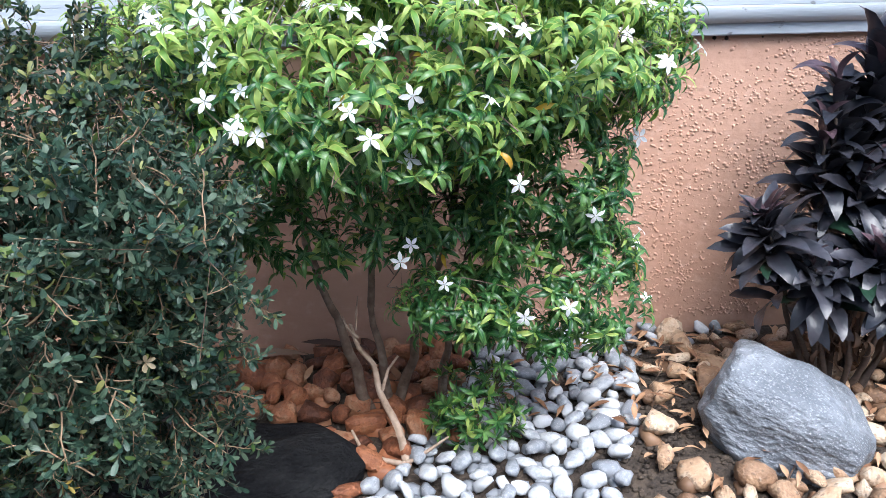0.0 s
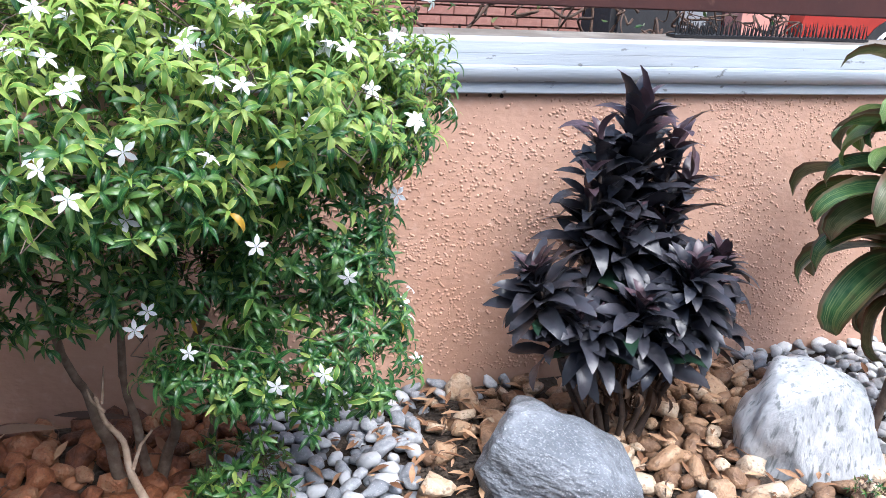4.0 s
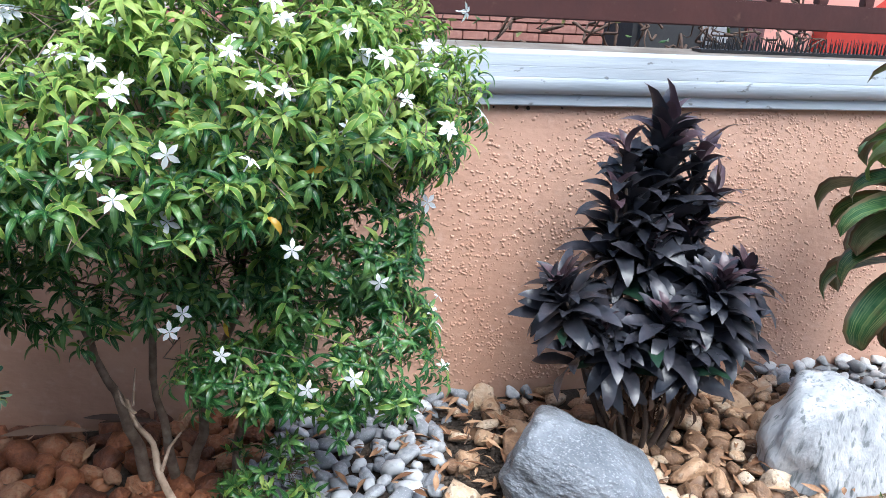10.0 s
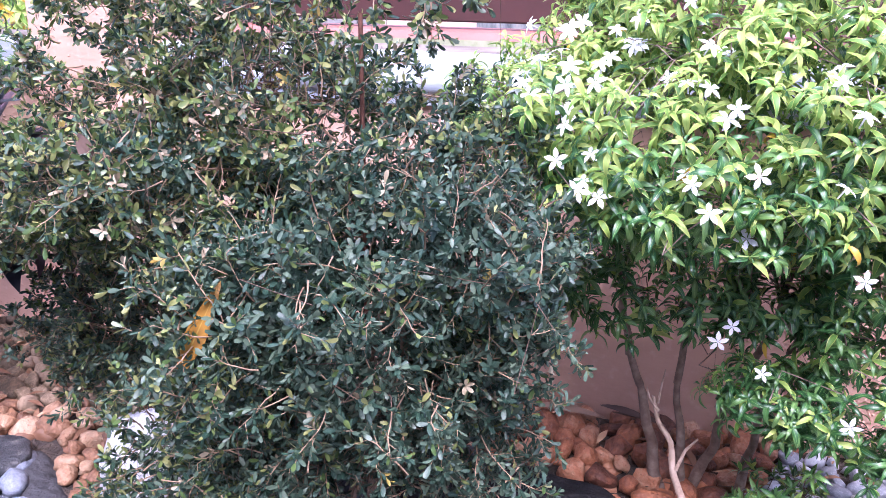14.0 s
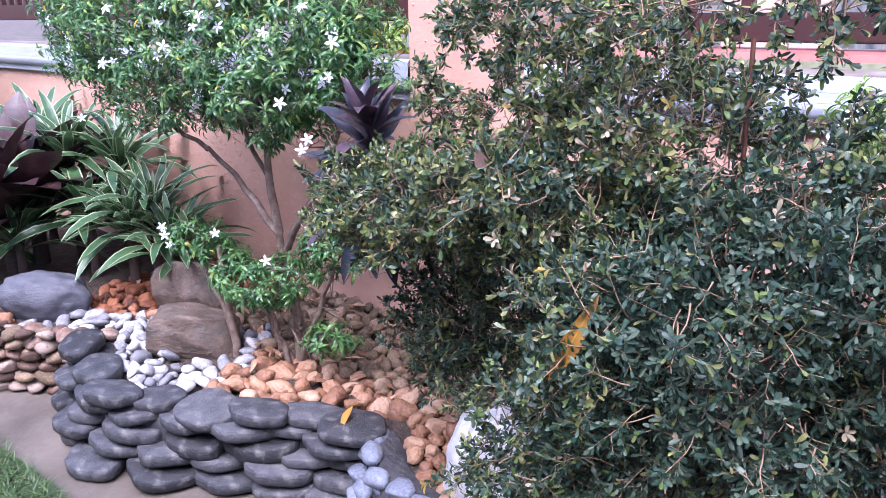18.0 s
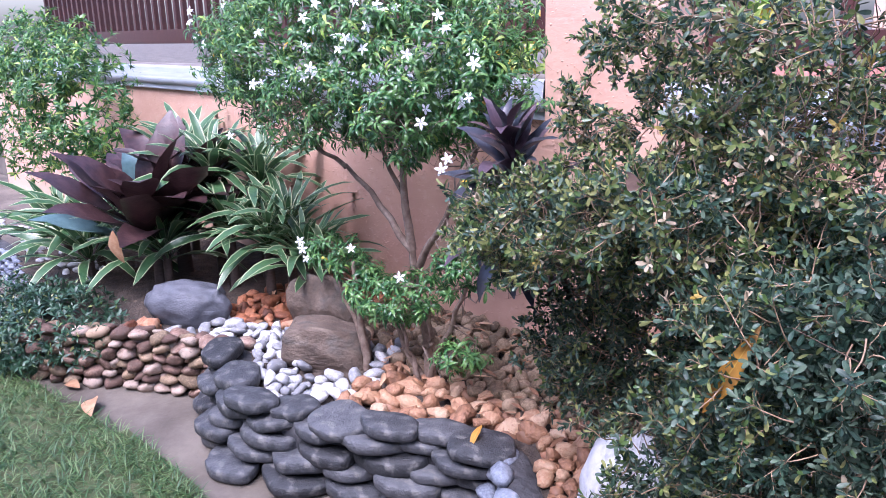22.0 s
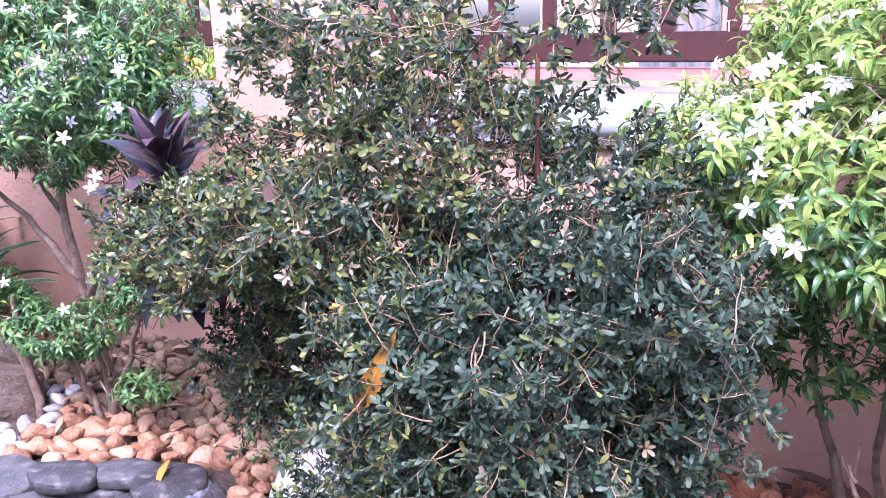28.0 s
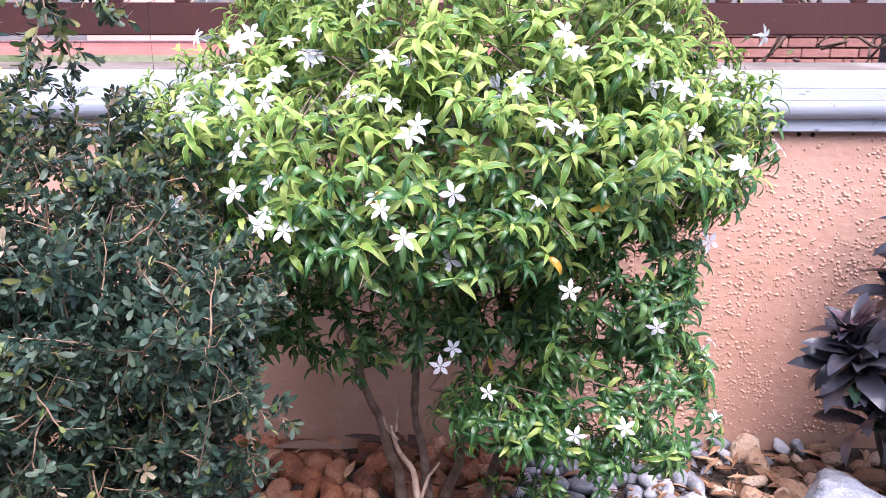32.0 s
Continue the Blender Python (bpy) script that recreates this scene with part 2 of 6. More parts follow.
layer(GREYROCK, (0.48, 0.50, 0.53), 90, 0.54, 0.68, 0.5)
layer(GREYROCK, (0.10, 0.105, 0.12), 70, 0.60, 0.70, 0.6)
STREAKROCK = layer(mat("white_streaked_boulder", [(0.32, 0.337, 0.355), (0.45, 0.46, 0.475), (0.57, 0.577, 0.585)], scale=6, rough=0.62, bump=0.45, bscale=16, stretch=(2.4, 2.4, 0.8), dist=0.015, detail=12), (0.12, 0.14, 0.14), 9, 0.55, 0.66, 0.75, (4.5, 4.5, 0.16), detail=7)
DARKROCK = mat("dark_blue_boulder", [(0.035, 0.037, 0.045), (0.07, 0.073, 0.085), (0.11, 0.115, 0.13)], scale=5, rough=0.6, bump=0.4)
# dark stone taken down to near black: the shrub's shade is in the colour
SHADESTONE = mat("dark_stone_with_shade", [(0.006, 0.006, 0.007), (0.012, 0.012, 0.013), (0.024, 0.024, 0.024)], scale=6, rough=0.9, bump=1.0, bscale=22, dist=0.03, spec=0.12)
BROWNROCK = layer(mat("brown_boulder", [(0.05, 0.035, 0.025), (0.095, 0.068, 0.048), (0.15, 0.115, 0.085)], scale=5, rough=0.8, bump=0.7, bscale=24, dist=0.015), (0.05, 0.05, 0.045), 4, 0.52, 0.66, 0.6)
WHITEROCK = layer(mat("white_boulder", [(0.34, 0.345, 0.36), (0.44, 0.445, 0.46), (0.54, 0.54, 0.55)], scale=7, rough=0.65, bump=0.5), (0.3, 0.3, 0.31), 9, 0.6, 0.7, 0.7)
BARK = layer(mat("grey_brown_bark", [(0.10, 0.066, 0.046), (0.17, 0.122, 0.09), (0.25, 0.195, 0.15)], scale=30, rough=0.85, bump=0.5, bscale=80, dist=0.004), (0.28, 0.25, 0.21), 16, 0.6, 0.72, 0.6)
DEADWOOD = mat("pale_dead_wood", [(0.22, 0.15, 0.10), (0.36, 0.26, 0.19), (0.46, 0.36, 0.28)], scale=30, rough=0.8, bump=0.4, bscale=80)
TWIG = mat("brown_twig", [(0.075, 0.042, 0.028), (0.13, 0.08, 0.052)], scale=30, rough=0.8, bump=0.2)
TWIGPALE = mat("pale_green_brown_twig", [(0.20, 0.12, 0.07), (0.33, 0.23, 0.14)], scale=30, rough=0.7, bump=0.2)
PURPLESTEM = mat("dark_cane", [(0.04, 0.027, 0.022), (0.09, 0.065, 0.05)], scale=30, rough=0.7, bump=0.3, stretch=(1, 1, 4))
DRY = mat("dry_leaf", [(0.16, 0.075, 0.035), (0.28, 0.15, 0.075), (0.42, 0.26, 0.15)], scale=14, rough=0.75, bump=0.3, random_by="island", spread=0.6)
WITHERED = mat("withered_leaf", [(0.06, 0.032, 0.02), (0.12, 0.068, 0.04), (0.20, 0.125, 0.08)], scale=14, rough=0.8, bump=0.3, random_by="object", spread=0.7)
CONCRETE = layer(mat("dirty_concrete", [(0.060, 0.048, 0.037), (0.10, 0.083, 0.065), (0.15, 0.127, 0.10)], scale=3, rough=0.9, bump=0.4, bscale=40), (0.09, 0.075, 0.05), 2, 0.55, 0.72, 0.7)
TURF = mat("turf_soil", [(0.035, 0.05, 0.015), (0.06, 0.075, 0.025), (0.09, 0.085, 0.04)], scale=20, rough=0.95, bump=0.6)
TILE = layer(mat("terracotta_tile", [(0.29, 0.105, 0.08), (0.37, 0.145, 0.11), (0.42, 0.18, 0.14)], scale=6, rough=0.45, bump=0.1, random_by="object", spread=0.3), (0.5, 0.3, 0.25), 9, 0.62, 0.75, 0.4)
GROUT = mat("pale_grout", [(0.40, 0.28, 0.24), (0.48, 0.36, 0.31)], scale=20, rough=0.9, bump=0.2)

JAS_DARK = leafmat("jasmine_leaf_mature", [(0.022, 0.085, 0.023), (0.052, 0.152, 0.040), (0.12, 0.235, 0.064)], rough=0.30, spread=0.6, rib=(0.24, 0.40, 0.11), rib_amount=0.8, translucent=0.30)
JAS_YOUNG = leafmat("jasmine_leaf_young", [(0.11, 0.23, 0.040), (0.22, 0.36, 0.062), (0.36, 0.47, 0.12)], rough=0.40, spread=0.7, rib=(0.16, 0.33, 0.05), rib_amount=0.5, translucent=0.32, spec=0.35, edge=(0.44, 0.48, 0.12))
JAS_YELLOW = leafmat("jasmine_leaf_yellowing", [(0.42, 0.36, 0.03), (0.50, 0.30, 0.03)], spread=0.5, translucent=0.3)
PETAL = mat("white_petal", [(0.86, 0.87, 0.88), (0.93, 0.93, 0.92)], scale=20, rough=0.5, bump=0, translucent=0.25)
BUD = mat("green_bud", [(0.25, 0.42, 0.10), (0.42, 0.55, 0.20)], scale=20, rough=0.5, bump=0)
BOX_LEAF = leafmat("small_dark_leaf", [(0.020, 0.047, 0.030), (0.040, 0.077, 0.050), (0.084, 0.122, 0.078)], rough=0.42, spread=0.7, rib=(0.15, 0.22, 0.13), rib_amount=0.35, translucent=0.14, spec=0.35)
BOX_GOLD = leafmat("small_golden_leaf", [(0.36, 0.25, 0.05), (0.50, 0.40, 0.12)], rough=0.4, spread=0.6, translucent=0.25)
# new-leaf green, yellowed further to carry the look of sunlit tips
BOX_NEW_LIT = leafmat("small_new_lit_leaf", [(0.065, 0.115, 0.032), (0.13, 0.18, 0.05), (0.25, 0.26, 0.09)], rough=0.3, spread=0.7, translucent=0.25)
BOX_DRY = leafmat("small_dry_leaf", [(0.22, 0.17, 0.10), (0.33, 0.28, 0.18)], rough=0.6, spread=0.6, translucent=0.1)
BLACK_LEAF = leafmat("blackish_purple_leaf", [(0.014, 0.016, 0.021), (0.026, 0.028, 0.036), (0.049, 0.046, 0.055)], rough=0.32, spread=0.5, rib=(0.045, 0.03, 0.045), rib_amount=0.4, translucent=0.03, spec=0.45)
PLUM_LEAF = leafmat("plum_young_leaf", [(0.045, 0.028, 0.036), (0.085, 0.052, 0.062)], rough=0.34, spread=0.6, rib=(0.13, 0.07, 0.08), rib_amount=0.4, translucent=0.1)
BLACK_GREEN = leafmat("dark_green_lower_leaf", [(0.010, 0.024, 0.017), (0.020, 0.048, 0.028)], rough=0.32, spread=0.6, translucent=0.08)
TI_LIME = leafmat("yellow_green_striped_leaf", [(0.09, 0.19, 0.04), (0.17, 0.28, 0.07), (0.30, 0.38, 0.12)], rough=0.38, spread=0.5, rib=(0.45, 0.45, 0.22), stripes=0.8, translucent=0.3)
TI_GREEN = leafmat("striped_green_leaf", [(0.016, 0.060, 0.020), (0.036, 0.115, 0.034), (0.09, 0.19, 0.06)], rough=0.33, spread=0.6, rib=(0.34, 0.40, 0.14), stripes=0.85, rib_amount=0.35, translucent=0.2, edge=(0.15, 0.085, 0.04), blotch=(0.17, 0.12, 0.045))
TI_OLIVE = leafmat("olive_faded_leaf", [(0.055, 0.080, 0.030), (0.105, 0.130, 0.052), (0.20, 0.20, 0.09)], rough=0.4, spread=0.6, rib=(0.34, 0.30, 0.16), stripes=0.7, rib_amount=0.3, translucent=0.15, edge=(0.13, 0.065, 0.035), blotch=(0.20, 0.10, 0.05))
TI_BROWN = leafmat("browned_leaf", [(0.12, 0.055, 0.025), (0.22, 0.12, 0.05), (0.32, 0.21, 0.09)], rough=0.45, spread=0.6, rib=(0.36, 0.27, 0.17), stripes=0.8, translucent=0.15, blotch=(0.10, 0.12, 0.05))
STRAP = leafmat("striped_strap_leaf", [(0.035, 0.09, 0.035), (0.07, 0.15, 0.055)], rough=0.35, spread=0.5, edge=(0.44, 0.48, 0.27), translucent=0.2)
MAROON = leafmat("maroon_strap_leaf", [(0.022, 0.012, 0.012), (0.042, 0.020, 0.021), (0.07, 0.036, 0.034)], rough=0.4, spread=0.6, translucent=0.1)
BLUELEAF = leafmat("blue_green_strap_leaf", [(0.05, 0.10, 0.10), (0.10, 0.17, 0.17)], rough=0.35, translucent=0.1)
YELLOWLEAF = leafmat("fallen_yellow_leaf", [(0.38, 0.17, 0.025), (0.52, 0.27, 0.04)], rough=0.5, spread=0.3, rib=(0.7, 0.5, 0.1), rib_amount=0.6, translucent=0.25, blotch=(0.24, 0.14, 0.07))
GRASS = leafmat("grass_blade", [(0.028, 0.075, 0.02), (0.055, 0.125, 0.03), (0.12, 0.18, 0.06)], rough=0.5, spread=0.7, translucent=0.25)
COVER = leafmat("ground_cover_leaf", [(0.02, 0.055, 0.03), (0.045, 0.10, 0.05)], rough=0.4, spread=0.6, translucent=0.15)


# ---- mesh tools ----
RNG = np.random.default_rng(7)


def link(name, me, material=None, parent=None, label=""):
    if material is not None:
        for one in (material if isinstance(material, (list, tuple)) else [material]):
            me.materials.append(one)
    ob = new(name, me)
    if parent is not None:
        ob.parent = parent
        ob.matrix_parent_inverse = Matrix.Translation(parent.location).inverted()
    if label:
        ob["label"] = label
    return ob


def part(name, bm, material, parent, label="", smooth=False):
    me = bpy.data.meshes.new(name)
    bm.to_mesh(me)
    bm.free()
    if smooth:
        me.polygons.foreach_set("use_smooth", [True] * len(me.polygons))
    return link(name, me, material, parent, label)


def raw(name, verts, quads, uv=None, mats=None, smooth=True):
    """A mesh from arrays of corners and quads."""
    me = bpy.data.meshes.new(name)
    verts, quads = np.asarray(verts, np.float32), np.asarray(quads, np.int32)
    n, k = quads.shape
    me.vertices.add(len(verts))
    me.vertices.foreach_set("co", verts.ravel())
    me.loops.add(n * k)
    me.loops.foreach_set("vertex_index", quads.ravel())
    me.polygons.add(n)
    me.polygons.foreach_set("loop_start", np.arange(0, n * k, k, dtype=np.int32))
    me.polygons.foreach_set("loop_total", np.full(n, k, np.int32))
    if mats is not None:
        me.polygons.foreach_set("material_index", np.asarray(mats, np.int32))
    me.polygons.foreach_set("use_smooth", np.full(n, smooth, bool))
    if uv is not None:
        layer_ = me.uv_layers.new(name="UVMap")
        layer_.data.foreach_set("uv", np.asarray(uv, np.float32)[quads.ravel()].ravel())
    me.update(calc_edges=True)
    return me


def box_bm(x0, x1, y0, y1, z0, z1, bevel=0.0, bm=None):
    bm = bm or bmesh.new()
    r = bmesh.ops.create_cube(bm, size=1.0, matrix=Matrix.LocRotScale(((x0 + x1) / 2, (y0 + y1) / 2, (z0 + z1) / 2), None, (x1 - x0, y1 - y0, z1 - z0)))
    if bevel:
        bmesh.ops.bevel(bm, geom=list({e for v in r["verts"] for e in v.link_edges}), offset=bevel, segments=2, affect="EDGES")
    return bm


def smooth_path(points, n):
    """A smooth line through points, with n steps between each two."""
    P = [Vector(p) for p in points]
    P = [2 * P[0] - P[1], *P, 2 * P[-1] - P[-2]]
    out = []
    for i in range(1, len(P) - 2):
        a, b, c, d = P[i - 1:i + 3]
        for k in range(n):
            t = k / n
            out.append(0.5 * ((2 * b) + (c - a) * t + (2 * a - 5 * b + 4 * c - d) * t * t + (3 * b - a - 3 * c + d) * t ** 3))
    out.append(P[-2])
    return out


def tube_arrays(path, r0, r1, sides=6):
    path = np.array([tuple(p) for p in path])
    n = len(path)
    tang = np.gradient(path, axis=0)
    tang /= np.linalg.norm(tang, axis=1)[:, None] + 1e-9
    ref = np.where(np.abs(tang[:, 2:3]) < 0.9, np.array([[0, 0, 1.0]]), np.array([[1.0, 0, 0]]))
    a = np.cross(tang, ref)
    a /= np.linalg.norm(a, axis=1)[:, None] + 1e-9
    b = np.cross(tang, a)
    r = np.linspace(r0, r1, n)[:, None, None]
    ang = np.arange(sides) * 2 * np.pi / sides
    ring = np.cos(ang)[None, :, None] * a[:, None] + np.sin(ang)[None, :, None] * b[:, None]
    V = (path[:, None] + r * ring).reshape(-1, 3)
    Q = [(i * sides + j, i * sides + (j + 1) % sides, (i + 1) * sides + (j + 1) % sides, (i + 1) * sides + j) for i in range(n - 1) for j in range(sides)]
    return V, np.array(Q)


def tubes(name, lines, material, parent, label="", sides=6):
    """Branches as one mesh: lines of (points, thick, thin)."""
    Vs, Qs, o = [], [], 0
    for path, r0, r1 in lines:
        V, Q = tube_arrays(path, r0, r1, sides)
        Vs.append(V), Qs.append(Q + o)
        o += len(V)
    return link(name, raw(name, np.concatenate(Vs), np.concatenate(Qs)), material, parent, label)


def wander(a, b, n=6, wobble=0.03, rng=RNG):
    """A crooked line from a to b."""
    a, b = np.array(a, float), np.array(b, float)
    t = np.linspace(0, 1, n)[:, None]
    off = rng.normal(0, wobble, (n, 3)) * np.sin(t * np.pi) ** 0.5
    return a + (b - a) * t + off


def blade(length, width, rows=5, droop=0.3, fold=0.2, widest=0.45, sharp=1.0, curl=0.0, tip=0.06):
    """A leaf along +y, face up: bent down towards its tip, folded along the rib. Corners, quads, uv."""
    V, U = [], []
    y = z = 0.0
    for i in range(rows):
        t = i / (rows - 1)
        ang = -droop * t * 1.6 + curl * (1 - t)
        if i:
            y += length / (rows - 1) * math.cos(ang)
            z += length / (rows - 1) * math.sin(ang)
        w = (t / widest) ** 0.7 if t < widest else max(0.0, (1 - t) / (1 - widest)) ** sharp
        w = width / 2 * max(tip if t > 0.5 else 0.06, min(1.0, w ** 0.8))
        for s in (-1, 0, 1):
            V.append((s * w, y, z + (fold * w if s else 0.0)))
            U.append((0.5 + s * 0.5, t))
    Q = [(3 * i + k, 3 * i + k + 1, 3 * i + k + 4, 3 * i + k + 3) for i in range(rows - 1) for k in (0, 1)]
    return np.array(V), np.array(Q), np.array(U)


def frames(d, n):
    """Turn matrices whose y is d and whose z leans to n."""
    d = d / (np.linalg.norm(d, axis=-1, keepdims=True) + 1e-9)
    x = np.cross(d, n)
    x /= np.linalg.norm(x, axis=-1, keepdims=True) + 1e-9
    z = np.cross(x, d)
    return np.stack([x, d, z], axis=-1)


def leaves(name, templates, place, turn, size, material_of, materials, parent=None, label=""):
    """All the leaves of a crown in one mesh."""
    Vs, Qs, Us, Ms, o = [], [], [], [], 0
    pick = RNG.integers(0, len(templates), len(place))
    for k, (V, Q, U) in enumerate(templates):
        sel = np.where(pick == k)[0]
        if not len(sel):
            continue
        W = np.einsum("nij,kj->nki", turn[sel], V) * size[sel][:, None, None] + place[sel][:, None]
        Vs.append(W.reshape(-1, 3))
        Qs.append((Q[None] + (np.arange(len(sel)) * len(V))[:, None, None]).reshape(-1, 4) + o)
        Us.append(np.tile(U, (len(sel), 1)))
        Ms.append(np.repeat(material_of[sel], len(Q)))
        o += len(sel) * len(V)
    me = raw(name, np.concatenate(Vs), np.concatenate(Qs), np.concatenate(Us), np.concatenate(Ms))
    return link(name, me, materials, parent, label)


def stone_mesh(name, seed, flat=0.7, rough=0.18, cuts=2, square=0.0, facets=0):
    """A rounded stone about one unit long; facets: how many worn flats it has."""
    rng = random.Random(int(seed * 97) + 5)
    planes = []
    for _ in range(facets):
        n = Vector((rng.gauss(0, 1), rng.gauss(0, 1), rng.gauss(0, 1))).normalized()
        planes.append((n, rng.uniform(0.56, 0.86)))
    bm = bmesh.new()
    bmesh.ops.create_icosphere(bm, subdivisions=cuts, radius=0.5)
    off = Vector((seed * 7.3, seed * 3.1, seed * 1.7))
    for v in bm.verts:
        p = v.co.normalized()
        if square:
            m = max(abs(p.x), abs(p.y), abs(p.z))
            p = p * (1 - square + square / m * 0.8)
        for n, d in planes:
            over = p.dot(n) - d
            if over > 0:
                p = p - n * over * 0.85
        r = 1 + rough * 2 * noise.noise(p * 1.3 + off) + rough * 0.8 * noise.noise(p * 3.1 + off)
        v.co = Vector((p.x, p.y * 0.82, p.z * flat)) * 0.5 * r
    me = bpy.data.meshes.new(name)
    bm.to_mesh(me)
    bm.free()
    me.polygons.foreach_set("use_smooth", [True] * len(me.polygons))
    return me


def thing(name, label, category, at=(0, 0, 0), group="", kind=""):
    ob = new(name)
    ob.location = at
    ob.empty_display_size = 0.05
    return tagged(ob, label, category, group, kind)


def inside(poly, x, y):
    c = False
    for (x0, y0), (x1, y1) in zip(poly, poly[1:] + poly[:1]):
        if (y0 > y) != (y1 > y) and x < (x1 - x0) * (y - y0) / (y1 - y0) + x0:
            c = not c
    return c


# ---- the setting: ground, wall, coping, fence ----
LOW = -0.30      # lawn, path and tiles
WALL = 2.55      # front of the garden wall
tagged(part("ground", box_bm(-300, 300, -300, 300, LOW - 0.3, LOW), CONCRETE, None), "bare trodden earth and dirty concrete round the beds", "ground", kind="structure")
tagged(part("terrace", box_bm(-60, 3.55, 2.72, 60, LOW + 0.01, 0.55), CONCRETE, None), "raised paved yard behind the garden wall", "ground", kind="structure")


def wall_run(name, x0, x1, y0, y1, z0, z1):
    ob = part(name, box_bm(x0, x1, y0, y1, z0, z1, 0.006), STUCCO, None)
    return tagged(ob, "salmon painted garden wall with beaded stucco", "wall", kind="structure")


wall_left = wall_run("wall_left", -11.0, -2.44, WALL, WALL + 0.17, LOW, 1.04)
wall_right = wall_run("wall_right", -1.85, 3.50, WALL, WALL + 0.17, LOW, 1.04)
pillar = wall_run("wall_pillar", -2.44, -1.85, WALL - 0.05, WALL + 0.35, LOW, 2.6)
post = wall_run("wall_post", 3.50, 3.96, WALL - 0.08, WALL + 0.38, LOW, 2.6)


def beads(name, parent, x0, x1, y, z0, z1, count, seed):
    """Drops of stucco standing off the wall, in drifts."""
    rng = np.random.default_rng(seed)
    ring = 7
    a = np.arange(ring) * 2 * np.pi / ring
    T = np.concatenate([np.stack([np.cos(a), 0 * a, np.sin(a)], 1), np.stack([0.6 * np.cos(a), 0 * a - 0.55, 0.6 * np.sin(a)], 1), [[0, -0.75, 0]] * ring])
    Q = [(i, (i + 1) % ring, ring + (i + 1) % ring, ring + i) for i in range(ring)]
    Q += [(ring + i, ring + (i + 1) % ring, 2 * ring + (i + 1) % ring, 2 * ring + i) for i in range(ring)]
    Vs, Qs = [], []
    k = 0
    while k < count:
        x, z = rng.uniform(x0, x1), rng.uniform(z0, z1)
        dens = noise.noise(Vector((x * 3.5, seed, z * 4.5))) + 0.5 * noise.noise(Vector((x * 9, seed + 5, z * 9)))
        if rng.random() > 0.60 + dens * 0.75:
            continue
        r = 0.0026 + 0.0046 * rng.random() ** 1.6
        s = T * np.array([r * rng.uniform(0.85, 1.5), r * 0.95, r * rng.uniform(0.7, 1.1)])
        t = rng.uniform(-0.6, 0.6)
        s = s @ np.array([[math.cos(t), 0, math.sin(t)], [0, 1, 0], [-math.sin(t), 0, math.cos(t)]])
        Vs.append(s + np.array([x, y, z]))
        Qs.append(np.array(Q) + k * 3 * ring)
        k += 1
    ob = link(name, raw(name, np.concatenate(Vs), np.concatenate(Qs)), STUCCO, parent)
    return tagged(ob, kind="stuff")


beads("stucco_drops", wall_right, 0.2, 3.49, WALL + 0.0005, 0.02, 1.02, 15500, 3)
beads("stucco_drops", wall_left, -6.5, -2.45, WALL + 0.0005, 0.02, 1.02, 6500, 11)
beads("stucco_drops", pillar, -2.43, -1.86, WALL - 0.0495, 0.6, 1.9, 420, 17)
beads("stucco_drops", post, 3.51, 3.95, WALL - 0.0795, -0.25, 1.7, 1500, 23)

LIP = [(-0.030 - 0.032 * math.sin(q * math.pi / 16), 1.112 - 0.044 * math.cos(q * math.pi / 16)) for q in range(9)]
PROFILE = [(0.0, 1.03), (-0.026, 1.03), (-0.029, 1.034), (-0.029, 1.068), *LIP, (-0.0612, 1.119), (-0.0595, 1.1245), (-0.0583, 1.125), (-0.0583, 1.1265), (-0.0590, 1.127), (-0.0562, 1.1575), (-0.0550, 1.158), (-0.0550, 1.1595),
           (-0.0558, 1.160), (-0.0525, 1.196), (-0.0500, 1.202), (-0.045, 1.207), (-0.038, 1.209), (0.18, 1.213), (0.20, 1.205), (0.20, 1.03)]
TOP_FACE = PROFILE.index((-0.038, 1.209))


DUST = mat("dusty_coping_top", [(0.085, 0.07, 0.055), (0.16, 0.135, 0.11), (0.26, 0.235, 0.20)], scale=4, rough=0.9, bump=0.2)


def coping(name, x0, x1, crack=None):
    xs = [x0, x1] if crack is None else [x0, crack - 0.001, crack + 0.001, x1]
    ob = None
    for a, b in zip(xs[::2], xs[1::2]):
        n, steps = len(PROFILE), 24
        V = [(a + (b - a) * i / steps, WALL + y, z + 0.0015 * noise.noise(Vector((i * 0.7, z * 20, 1)))) for i in range(steps + 1) for y, z in PROFILE]
        Q = [(i * n + j, i * n + (j + 1) % n, (i + 1) * n + (j + 1) % n, (i + 1) * n + j) for i in range(steps) for j in range(n)]
        one = tagged(link(name, raw(name, V, Q, mats=[1 if j == TOP_FACE else 0 for i in range(steps) for j in range(n)], smooth=False), [COPING, DUST]), "pale blue-white painted moulded coping along the wall top, weathered", "wall coping", kind="structure")
        ob = ob or one
    return ob


coping("coping_left", -11.0, -2.44)
coping("coping_right", -1.85, 3.50)
tagged(part("ledge", box_bm(-1.85, 0.35, 2.765, 2.93, 0.55, 1.268, 0.012), PINK, None), "pink painted ledge behind the coping", "ledge", kind="structure")
tagged(part("moss_strip", box_bm(-1.85, 0.35, 2.752, 2.763, 0.55, 1.232, 0.003), MOSS, None), "green mossy plaster strip under the ledge", "ledge", kind="structure")


